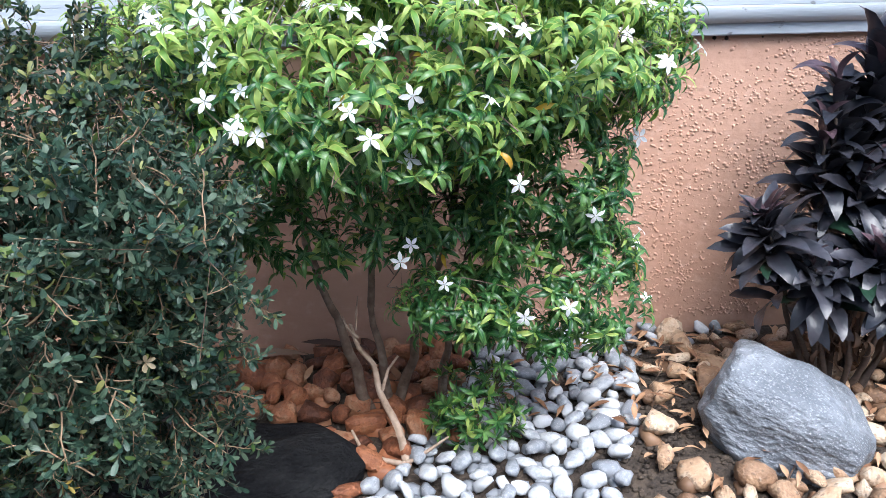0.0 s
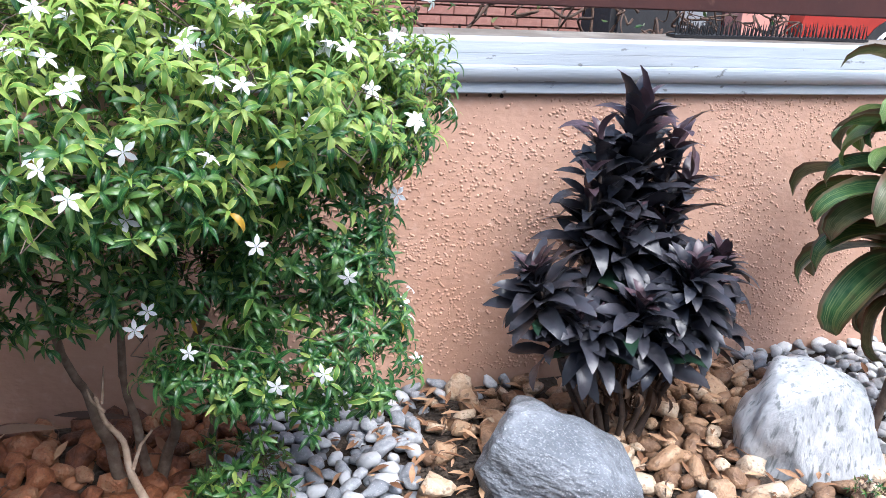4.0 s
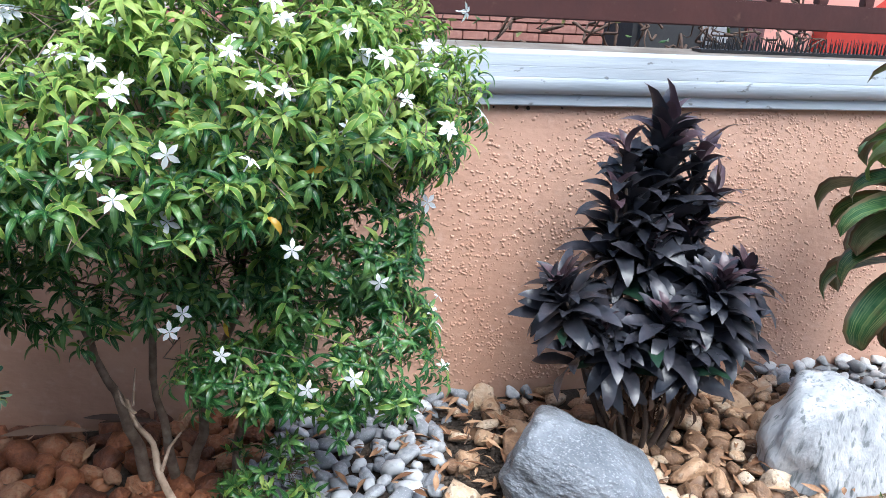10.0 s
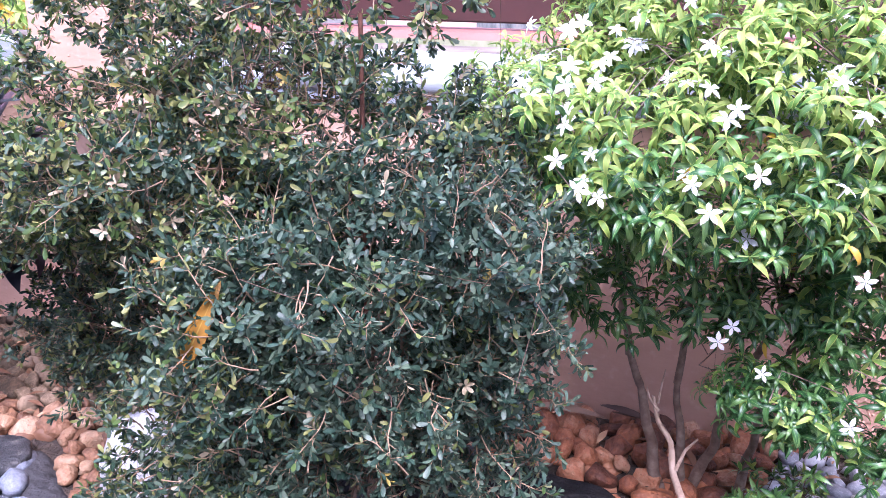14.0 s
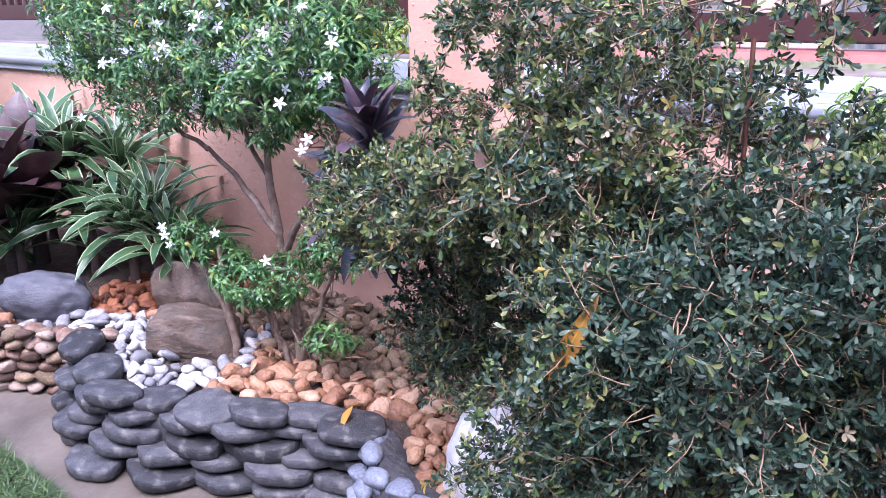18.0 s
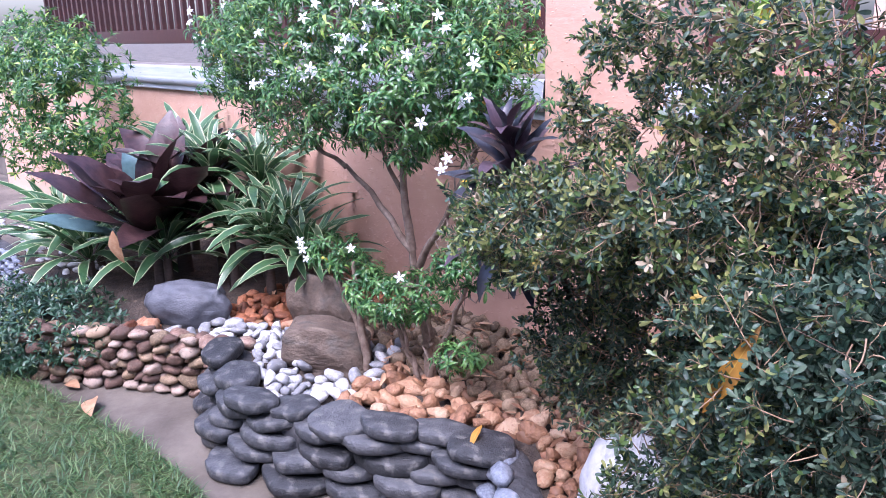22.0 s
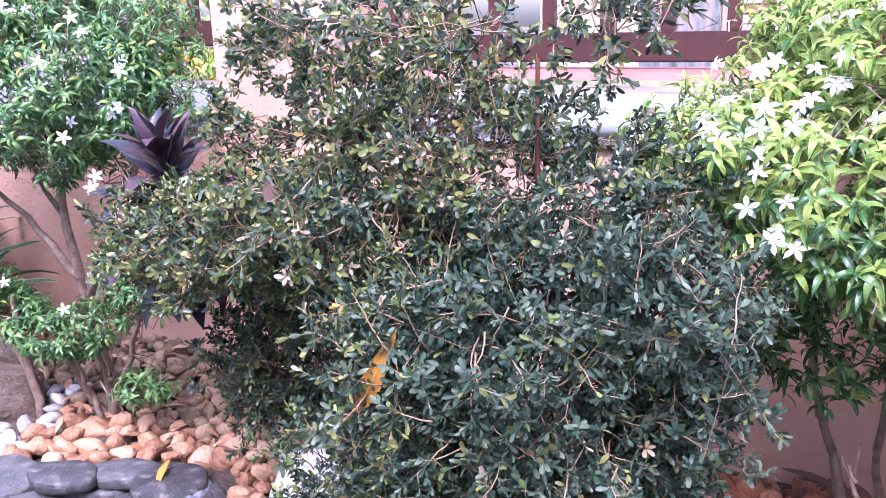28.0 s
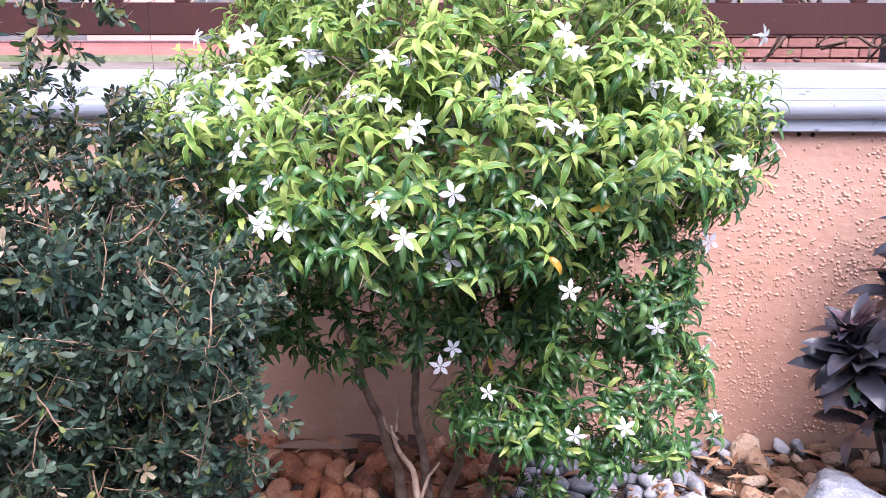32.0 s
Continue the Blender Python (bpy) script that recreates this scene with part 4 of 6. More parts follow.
for kd, (material, lo, hi, flat, label, category) in KINDS.items():
    meshes = [stone_mesh("stone", 100 + i * 3 + len(kd), flat * (0.85 + 0.1 * (i % 4)), 0.15 if "peb" in kd else (0.26 if kd[0] == "p" else 0.22), 2, 0.22 if "peb" in kd else 0.1, 9 if "peb" in kd else 9) for i in range(12)]
    for me in meshes:
        me.materials.append(material)
    far = sorted(stones[kd], key=lambda q: (q[0] - 0.1) ** 2 + q[1] ** 2)
    # a lower layer shows in the gaps
    Vs, Qs, o = [], [], 0
    for x, y, size in far[300:] + [(x + RNG.normal(0, 0.03), y + RNG.normal(0, 0.03), s * 0.9) for x, y, s in stones[kd]]:
        me = meshes[RNG.integers(0, 12)]
        co = np.empty(len(me.vertices) * 3)
        me.vertices.foreach_get("co", co)
        a = RNG.uniform(0, 6.28)
        R = np.array([[math.cos(a), -math.sin(a), 0], [math.sin(a), math.cos(a), 0], [0, 0, 1]])
        Vs.append((co.reshape(-1, 3) * size) @ R.T + np.array([x, y, bed_top(x, y) + 0.002]))
        tri = np.array([p.vertices[:] for p in me.polygons])
        Qs.append(tri + o)
        o += len(me.vertices)
    if not Vs:
        continue
    bed = tagged(link(kd, raw(kd, np.concatenate(Vs), np.concatenate(Qs)), material), label, category, kind="stuff")
    for x, y, size in far[:300]:
        ob = link("pebble" if "peb" in kd else "stone", meshes[RNG.integers(0, 12)], None, bed)
        ob.location = (x, y, bed_top(x, y) + 0.018 + RNG.uniform(0, 0.022))
        ob.rotation_euler = (RNG.normal(0, 0.3), RNG.normal(0, 0.3), RNG.uniform(0, 6.28))
        ob.scale = (size * RNG.uniform(0.95, 1.35), size, size * RNG.uniform(0.85, 1.2))


# ---- boulders ----
def boulder(name, label, at, size, turn, material, seed, rough=0.13, square=0.25, tip=(0, 0), taper=0.0, shift=0.0, facets=0):
    me = stone_mesh(name, seed, 1.0, rough * 0.55, 5, square, facets)
    me.materials.append(material)
    for v in me.vertices:
        p = v.co
        q = noise.noise(p * 5 + Vector((seed, 0, 0))) * 0.022 + noise.noise(p * 12) * 0.010 + noise.noise(p * 28) * 0.004
        v.co = p * (1 + q * 2)
        v.co.x = v.co.x * (1 - taper * max(0.0, v.co.z + 0.25)) - shift * v.co.z
        v.co.y = v.co.y * (1 - taper * 0.6 * max(0.0, v.co.z + 0.25))
    ob = new(name, me)
    ob.location, ob.scale = at, size
    ob.rotation_euler = (radians(tip[0]), radians(tip[1]), radians(turn))
    return tagged(ob, label, "boulder")


boulder("boulder", "large smooth grey boulder lying among tan stones", (1.20, 1.87, 0.035), (0.66, 0.50, 0.40), -30, GREYROCK, 2, square=0.36, tip=(0, 12), taper=0.3, shift=0.25, facets=5)
boulder("boulder", "white boulder with dark vertical streaks among tan stones", (2.06, 1.84, 0.075), (0.58, 0.44, 0.48), -40, STREAKROCK, 5, square=0.48, tip=(2, 10), taper=0.62, shift=0.20, facets=4)
# boulder whose black colour carries the shade under the shrub
boulder("boulder", "large smooth dark boulder under the small-leaved shrub, the shrub's shade put into its near-black colour", (-0.37, 1.84, -0.07), (0.82, 0.56, 0.36), 8, SHADESTONE, 31, square=0.2)
boulder("boulder", "rough white boulder half hidden under the dark shrub", (-1.34, 1.61, 0.06), (0.32, 0.32, 0.46), 20, WHITEROCK, 8)
boulder("boulder", "dark blue-grey boulder beside the white pebbles", (-4.08, 1.55, 0.05), (0.52, 0.32, 0.27), 30, DARKROCK, 11)
boulder("boulder", "squat brown boulder among white pebbles", (-3.07, 1.76, 0.03), (0.50, 0.34, 0.32), 38, BROWNROCK, 14, square=0.45, facets=8)
boulder("boulder", "tall brown boulder leaning on the wall side", (-3.46, 2.0, 0.09), (0.44, 0.30, 0.40), 20, BROWNROCK, 19, square=0.3, facets=8)
for x, y, size, turn in ((1.57, 1.66, 0.11, 70), (2.10, 1.50, 0.085, 10), (2.30, 1.42, 0.09, 50), (1.86, 1.48, 0.07, 120)):
    boulder("white_stone", "small smooth white stone lying among tan stones", (x, y, 0.025), (size, size * 0.7, size * 0.65), turn, WHITEPEB, x * 3)
boulder("boulder", "small flat grey stone among the corner pebbles", (2.66, 1.86, 0.02), (0.14, 0.09, 0.12), 30, OLIVE, 23, square=0.5)


# ---- plants ----
def shell_points(blobs, count, rng, inner=0.72):
    """Points near the skin of a union of ellipsoids, with the way outwards."""
    P, D = [], []
    w = np.array([b[1][0] * b[1][1] + b[1][1] * b[1][2] + b[1][0] * b[1][2] for b in blobs])
    w /= w.sum()
    while len(P) < count:
        i = rng.choice(len(blobs), p=w)
        c, r = np.array(blobs[i][0]), np.array(blobs[i][1])
        d = rng.normal(size=3)
        d /= np.linalg.norm(d)
        s = inner + (1 - inner) * rng.random() ** 0.6
        s *= 1 + 0.26 * noise.noise(Vector(d * 2.2) + Vector((i * 5, 0, 0))) + 0.18 * noise.noise(Vector(d * 5.5) + Vector((i * 5, 3, 0)))
        p = c + r * d * s
        if any(((np.array(q) - p) ** 2 / (np.array(k) * inner * 0.92) ** 2).sum() < 1 for j, (q, k) in enumerate(blobs) if j != i):
            continue
        n = d / r
        P.append(p), D.append(n / np.linalg.norm(n))
    return np.array(P), np.array(D)


def whorls(P, A, per, spread, rng, jitter=0.35):
    """Leaves in a ring round each shoot tip: place, way, normal and the shoot they belong to."""
    n = len(P)
    idx = np.repeat(np.arange(n), per)
    a = A[idx]
    ref = np.where(np.abs(a[:, 2:3]) < 0.9, np.array([[0, 0, 1.0]]), np.array([[1.0, 0, 0]]))
    u = np.cross(a, ref)
    u /= np.linalg.norm(u, axis=1)[:, None]
    v = np.cross(a, u)
    k = np.tile(np.arange(per), n)
    phi = k * 2.4 + np.repeat(rng.uniform(0, 6.28, n), per) + rng.normal(0, 0.2, len(idx))
    beta = np.clip(spread[0] + (spread[1] - spread[0]) * k / per + rng.normal(0, jitter * 0.4, len(idx)), 0.1, 2.2)
    rad = np.cos(phi)[:, None] * u + np.sin(phi)[:, None] * v
    d = np.cos(beta)[:, None] * a + np.sin(beta)[:, None] * rad
    nrm = np.sin(beta)[:, None] * a - np.cos(beta)[:, None] * rad
    return P[idx], d, nrm, idx, k


def flower_mesh(open_=1.0, petals=5):
    V, Q = [], []
    tv, tq = tube_arrays([(0, 0, -0.022), (0, 0, -0.010), (0, 0, 0)], 0.0012, 0.0018, 5)
    V, Q = list(map(tuple, tv)), [tuple(q) for q in tq]
    for i in range(petals):
        bv, bq, _ = blade(0.0215, 0.0112, 4, 0.25, 0.12, 0.5, 0.8, 0.25 * open_)
        a = i * 2 * math.pi / petals
        o = len(V)
        for x, y, z in bv:
            V.append((x * math.cos(a) - (y + 0.001) * math.sin(a), x * math.sin(a) + (y + 0.001) * math.cos(a), z))
        Q += [tuple(int(c) + o for c in q) for q in bq]
    return raw("flower", V, Q)


FLOWERS = [flower_mesh(1.0), flower_mesh(0.3), flower_mesh(1.8)]
for me in FLOWERS:
    me.materials.append(PETAL)


def put_flower(parent, at, way, size, rng):
    ob = link("flower", FLOWERS[rng.integers(0, 3)], None, parent)
    at, way = Vector(at), Vector(way).normalized()
    ob.matrix_basis = Matrix.Translation(at) @ way.to_track_quat("Z", "Y").to_matrix().to_4x4() @ Matrix.Rotation(rng.uniform(0, 6.28), 4, "Z") @ Matrix.Diagonal((size, size, size, 1))
    return ob


def branch_tree(base_points, tips, rng, thick, thin, wobble=0.03):
    """Crooked limbs from the trunks' feet to a sample of the shoots."""
    lines, limbs = [], []
    for b0, mid, *k in base_points:
        r = thick * (k[0] if k else 1.0)
        path = wander(b0, mid, 7, wobble * 0.22, rng)
        lines.append((smooth_path(path, 2), r, r * 0.5))
        limbs += [(path[i], r * (0.8 - 0.4 * i / 6)) for i in range(3, 7)]
    for t in tips:
        j = min(range(len(limbs)), key=lambda q: np.linalg.norm(limbs[q][0] - t) + rng.uniform(0, 0.12))
        o, r = limbs[j]
        path = wander(o, t, 6, wobble, rng)
        lines.append((path, r * 0.45, thin))
        limbs.append((path[3], r * 0.42))
    return lines


def jasmine(label, blobs, count, trunks, flowers, seed, scale=1.0, young=0.95, thick=0.020, group="", fan=40):
    rng = np.random.default_rng(seed)
    base = trunks[0][0]
    root = thing("jasmine_shrub", label, "shrub", base, group)
    P, D = shell_points(blobs, count, rng, 0.66)
    sparse = (P[:, 2] > 0.88) | (rng.random(len(P)) < 0.72)
    P, D = P[sparse], D[sparse]
    A = D * np.array([0.65, 0.75, 0.35]) + np.array([0, -0.08, 0.76]) + rng.normal(0, 0.18, D.shape)
    A /= np.linalg.norm(A, axis=1)[:, None]
    top = max(b[0][2] + b[1][2] for b in blobs)
    low = min(b[0][2] - b[1][2] for b in blobs)
    h = (P[:, 2] - low) / (top - low)
    pl, d, nr, idx, k = whorls(P, A, 9, (0.75, 1.65), rng)
    pl = pl - A[idx] * (k[:, None] * 0.0030) * scale
    d = d + np.array([0, 0, -0.10])
    size = 0.77 * scale * rng.uniform(0.65, 1.15, len(pl)) * np.where(k < 2, 0.6, 1.0)
    is_young = rng.random(len(pl)) < young * np.clip((h[idx] - 0.42) * 3.2, 0.14, 1) * np.where(k < 7, 1.0, 0.55)
    mo = np.where(is_young, 1, 0)
    mo = np.where(rng.random(len(pl)) < 0.003, 2, mo)
    T = [blade(0.074, 0.0185, 7, dr, 0.4, 0.42, 0.90, 0.5) for dr in (0.6, 0.95, 1.3)]
    leaves("crown", T, pl, frames(d, nr), size, mo, [JAS_DARK, JAS_YOUNG, JAS_YELLOW], root)
    pick = P[rng.choice(len(P), min(len(P), 280), False)]
    under = np.where((P[:, 2] > 0.92) & (P[:, 2] < 1.16))[0]
    pick = np.concatenate([pick, P[rng.choice(under, min(len(under), fan), False)]])
    lines = branch_tree(trunks, pick, rng, thick, 0.0018, 0.035)
    for i in range(len(trunks)):
        tubes("trunk", [lines[i]], BARK, root, sides=8)
    for l in lines[len(trunks):len(trunks) + 24]:
        tubes("branch", [l], BARK, root, sides=6)
    tagged(tubes("twigs", lines[len(trunks) + 24:], BARK, root, sides=5), kind="stuff")
    # buds on thin stalks
    sel = rng.choice(np.where(h > 0.45)[0], 70)
    Vs, Qs, o = [], [], 0
    for i in sel:
        for _ in range(3):
            w = A[i] + rng.normal(0, 0.35, 3)
            tip = P[i] + w / np.linalg.norm(w) * rng.uniform(0.02, 0.045) * scale
            V, Q = tube_arrays([P[i], (P[i] + tip) / 2, tip, tip + (tip - P[i]) * 0.12], 0.0009, 0.0022, 5)
            Vs.append(V), Qs.append(Q + o)
            o += len(V)
    tagged(link("buds", raw("buds", np.concatenate(Vs), np.concatenate(Qs)), BUD, root), kind="stuff")
    for at, way in flowers(P, A, h, rng):
        put_flower(root, at, way, scale * rng.uniform(0.95, 1.25), rng)
    return root


def flowers_right(P, A, h, rng):
    """Bunches on the sunny top and side, and single ones lower down."""
    out = []
    for c, n, s in (((-0.36, 1.60, 1.14), 15, 0.14), ((-0.10, 1.60, 1.24), 16, 0.14), ((-0.24, 1.64, 1.34), 12, 0.13), ((0.08, 1.50, 1.13), 6, 0.06), ((-0.22, 1.48, 1.06), 4, 0.03), ((0.30, 1.55, 1.13), 5, 0.05), ((0.35, 1.62, 1.26), 8, 0.10),
                    ((0.60, 1.78, 1.22), 7, 0.09), ((0.66, 1.76, 1.01), 3, 0.03), ((0.0, 1.70, 1.36), 8, 0.14), ((0.78, 2.02, 0.55), 3, 0.02), ((0.72, 1.98, 0.44), 4, 0.04), ((-0.45, 1.72, 1.12), 5, 0.05)):
        for _ in range(n):
            q = np.array(c) + rng.normal(0, s, 3) * np.array([1, 0.5, 0.6])
            i = int(np.argsort(((P - q) ** 2).sum(1))[rng.integers(0, 7)])
            w = A[i] + rng.normal(0, 0.4, 3) + np.array([0, -0.35, 0.1])
            w /= np.linalg.norm(w)
            out.append((P[i] + A[i] * 0.03 + w * 0.025 + rng.normal(0, 0.012, 3), w))
    for c in ((0.131, 1.55, 0.956), (0.113, 1.735, 0.655), (0.218, 1.755, 0.582), (0.36, 1.595, 0.879), (-0.189, 1.462, 1.045), (0.14, 1.75, 0.69), (0.56, 1.70, 0.76), (0.40, 1.68, 0.52), (0.50, 1.66, 0.55), (0.70, 1.85, 0.90)):
        out.append((np.array(c), np.array([0.05, -1, 0.25]) + rng.normal(0, 0.25, 3)))
    return out


jasmine("jasmine shrub with yellow-green glossy leaves and white star flowers",
        [((0.13, 1.95, 1.13), (0.71, 0.50, 0.25)), ((0.18, 1.98, 1.34), (0.54, 0.43, 0.27)), ((0.02, 1.74, 1.00), (0.40, 0.26, 0.13)), ((0.50, 1.98, 0.78), (0.25, 0.25, 0.25)), ((0.53, 1.97, 0.50), (0.27, 0.25, 0.22)), ((-0.07, 1.95, 0.69), (0.33, 0.15, 0.13)), ((0.27, 1.95, 0.72), (0.15, 0.12, 0.12)), ((0.28, 1.88, 0.47), (0.18, 0.14, 0.10)), ((0.56, 1.95, 1.08), (0.24, 0.26, 0.16))],
        3500, [((0.03, 2.18, -0.05), (-0.10, 2.12, 0.43)), ((0.09, 2.17, -0.05), (0.04, 2.12, 0.36), 0.85), ((0.10, 2.17, -0.05), (0.21, 2.12, 0.38), 0.95), ((0.25, 2.20, -0.05), (0.27, 2.15, 0.40), 0.8),
               ((-0.10, 2.12, 0.42), (-0.18, 2.05, 0.86), 0.6), ((0.04, 2.12, 0.35), (0.06, 2.04, 0.86), 0.55), ((0.21, 2.12, 0.37), (0.33, 2.02, 0.90), 0.6), ((0.27, 2.15, 0.39), (0.46, 2.05, 0.78), 0.5)],
        flowers_right, 21, group="jasmine shrubs")


def flowers_left(P, A, h, rng):
    out = []
    for i in rng.choice(np.where((P[:, 1] < 1.85) & (h > 0.5))[0], 75):
        w = A[i] * 0.5 + rng.normal(0, 0.35, 3) + np.array([0.5, -0.6, 0.1])
        out.append((P[i] + A[i] * 0.03 + np.array([0.03, -0.04, 0.01]), w))
    for c in ((-3.17, 1.70, 0.49), (-3.14, 1.70, 0.45), (-3.20, 1.71, 0.52), (-2.18, 1.564, 1.132), (-2.07, 1.55, 0.99), (-2.03, 1.54, 1.03), (-3.55, 1.60, 0.98), (-2.80, 1.70, 0.56), (-2.49, 1.70, 0.50)):
        out.append((np.array(c), np.array([0.7, -0.7, 0.2])))
    return out


jasmine("jasmine shrub with open branching crown and white star flowers",
        [((-3.10, 1.92, 1.36), (0.98, 0.46, 0.40)), ((-2.55, 1.86, 1.26), (0.50, 0.36, 0.31)), ((-2.68, 1.80, 0.35), (0.24, 0.14, 0.10)), ((-2.50, 1.80, 0.43), (0.18, 0.12, 0.08)), ((-3.08, 1.80, 0.48), (0.21, 0.11, 0.08)), ((-2.92, 1.82, 0.43), (0.13, 0.10, 0.06)), ((-2.25, 1.82, 0.57), (0.16, 0.12, 0.08)), ((-2.30, 1.82, 0.19), (0.13, 0.10, 0.07)), ((-2.05, 1.80, 0.86), (0.18, 0.14, 0.12))],
        2700, [((-2.556, 1.906, -0.05), (-2.645, 1.90, 0.56)), ((-2.883, 1.81, -0.05), (-2.93, 1.80, 0.46), 0.7), ((-2.645, 1.90, 0.54), (-2.71, 1.9, 1.12), 0.7), ((-2.64, 1.90, 0.54), (-3.05, 1.88, 0.86), 0.62), ((-3.05, 1.88, 0.85), (-3.5, 1.86, 1.05), 0.4), ((-2.60, 1.90, 0.48), (-2.2, 1.84, 1.0), 0.6),
               ((-2.54, 1.9, -0.05), (-2.42, 1.78, 0.36), 0.6), ((-2.58, 1.9, -0.05), (-2.76, 1.82, 0.30), 0.55), ((-2.60, 1.88, -0.05), (-2.62, 1.8, 0.30), 0.45), ((-2.87, 1.82, -0.05), (-3.1, 1.82, 0.42), 0.5), ((-2.675, 1.90, 0.76), (-2.92, 1.86, 1.12), 0.4), ((-2.5, 1.89, 0.1), (-2.2, 1.78, 0.5), 0.5)],
        flowers_left, 33, young=0.10, thick=0.028, group="jasmine shrubs", fan=260)


# small leafy shoot at the foot of the jasmine
def tuft(name, label, category, blobs, count, per, template, materials, weights, seed, size=1.0, base=None, lean=0.5, stems=True, spread=(0.3, 1.5)):
    rng = np.random.default_rng(seed)
    root = thing(name, label, category, base or blobs[0][0])
    P, D = shell_points(blobs, count, rng, 0.5)
    A = D + np.array([0, 0, lean]) + rng.normal(0, 0.3, D.shape)
    A /= np.linalg.norm(A, axis=1)[:, None]
    pl, d, nr, idx, k = whorls(P, A, per, spread, rng)
    mo = rng.choice(len(materials), len(pl), p=weights)
    leaves("crown", template, pl, frames(d, nr), size * rng.uniform(0.7, 1.15, len(pl)), mo, materials, root)
    if stems and base:
        lines = branch_tree([(base, np.array(blobs[0][0]) * 0.5 + np.array(base) * 0.5)], P[rng.choice(len(P), min(60, count), False)], rng, 0.008, 0.0012, 0.02)
        tagged(tubes("stems", lines, TWIG, root, sides=5), kind="stuff")
    return root


SMALL = [blade(0.04, 0.014, 4, dr, 0.3, 0.45, 0.9, 0.1) for dr in (0.2, 0.5)]
tuft("seedling", "low bright green leafy shoot among pebbles", "plant", [((0.33, 1.97, 0.09), (0.14, 0.13, 0.13))], 85, 8, SMALL, [JAS_DARK, JAS_YOUNG], [0.84, 0.16], 5, 1.05, (0.33, 1.99, -0.05))


tuft("weed", "tiny green weed at the foot of the streaked boulder", "plant", [((2.10, 1.63, 0.02), (0.07, 0.05, 0.03))], 16, 5, SMALL, [JAS_DARK, BOX_NEW_LIT], [0.6, 0.4], 6, 0.45, (2.10, 1.63, -0.03))
tuft("weed", "tiny green weed among tan stones", "plant", [((2.22, 1.52, 0.02), (0.05, 0.04, 0.025))], 9, 5, SMALL, [JAS_DARK, BOX_NEW_LIT], [0.6, 0.4], 16, 0.4, (2.22, 1.52, -0.03))


# ---- the dark small-leaved shrub ----
def dark_shrub():
    rng = np.random.default_rng(50)
    base = (-0.85, 1.62, -0.1)
    root = thing("small_leaved_shrub", "dense dark green shrub with tiny glossy leaves and bare twigs", "shrub", base)
    front = [((-0.60, 1.40, 0.75), (0.35, 0.36, 0.27)), ((-0.82, 1.38, 0.48), (0.25, 0.30, 0.26)), ((-0.58, 1.42, 0.92), (0.36, 0.33, 0.18)), ((-0.36, 1.32, 0.92), (0.21, 0.22, 0.13)), ((-0.74, 1.28, 0.86), (0.22, 0.20, 0.16)), ((-1.05, 1.36, 0.34), (0.20, 0.18, 0.20)), ((-0.80, 1.12, 0.82), (0.13, 0.08, 0.14)), ((-0.42, 1.46, 0.55), (0.20, 0.16, 0.08)), ((-0.30, 1.42, 0.78), (0.13, 0.16, 0.14))]
    arm = [((-1.40, 1.38, 0.95), (0.36, 0.17, 0.08)), ((-1.64, 1.46, 0.86), (0.17, 0.14, 0.09)), ((-1.10, 1.34, 1.06), (0.24, 0.18, 0.10))]
    top = [((-1.22, 1.64, 1.18), (0.36, 0.24, 0.14)), ((-0.90, 1.58, 1.16), (0.30, 0.26, 0.12)), ((-0.80, 1.50, 1.43), (0.50, 0.16, 0.05)), ((-1.22, 1.66, 1.38), (0.30, 0.16, 0.08)), ((-0.66, 1.56, 1.09), (0.32, 0.22, 0.11)), ((-0.48, 1.66, 1.06), (0.20, 0.16, 0.07))]
    back = [((-1.36, 1.76, 0.50), (0.27, 0.22, 0.36)), ((-1.64, 1.78, 0.46), (0.22, 0.16, 0.24)), ((-1.05, 1.70, 0.58), (0.28, 0.22, 0.44))]
    P, A, tone, sprays = [], [], [], []

    def grow(blobs, count, long_, kind, gap):
        Q, D = shell_points(blobs, count, rng, 0.62)
        for p, d in zip(Q, D):
            if noise.noise(Vector(p) * 5.0) + 0.5 * noise.noise(Vector(p) * 11.0) < gap:
                continue
            w = d * 0.75 + np.array([0, -0.08, 0.22]) + rng.normal(0, 0.42, 3)
            w /= np.linalg.norm(w)
            n = int(rng.integers(*long_))
            line = [p - w * 0.07]
            for j in range(n):
                line.append(line[-1] + w * 0.019)
                w = w + rng.normal(0, 0.17, 3) + np.array([0, 0, -0.02])
                w /= np.linalg.norm(w)
                # short side shoots, each with its leaves
                if j > 1:
                    q = np.cross(w, rng.normal(size=3))
                    q = q / (np.linalg.norm(q) + 1e-9) * 0.8 + w * 0.6
                    q /= np.linalg.norm(q)
                    l = rng.uniform(0.014, 0.05)
                    sprays.append(([line[-1], line[-1] + q * l * 0.55, line[-1] + q * l], 0.0009, 0.0006))
                    for s in (1.0, 0.55):
                        if s * l > 0.012:
                            P.append(line[-1] + q * l * s), A.append(q), tone.append(kind + (10 if s == 1.0 else 0))
            P.append(line[-1]), A.append(w), tone.append(kind + 10)
            sprays.append((line, 0.0019, 0.0009))
    grow(front, 720, (4, 10), 0, -0.42)
    grow([((-0.44, 1.46, 0.44), (0.22, 0.16, 0.12))], 75, (4, 9), 0, -0.5)
    grow(arm, 400, (4, 10), 1, -0.35)
    grow(top, 450, (4, 11), 2, -0.32)
    grow(back, 380, (5, 10), 3, -0.6)
    P, A, tone = np.array(P), np.array(A), np.array(tone)
    # the shaded inside
    Pi, Di = shell_points([(c, tuple(np.array(r) * 0.80)) for c, r in front + back + arm], 5600, rng, 0.5)
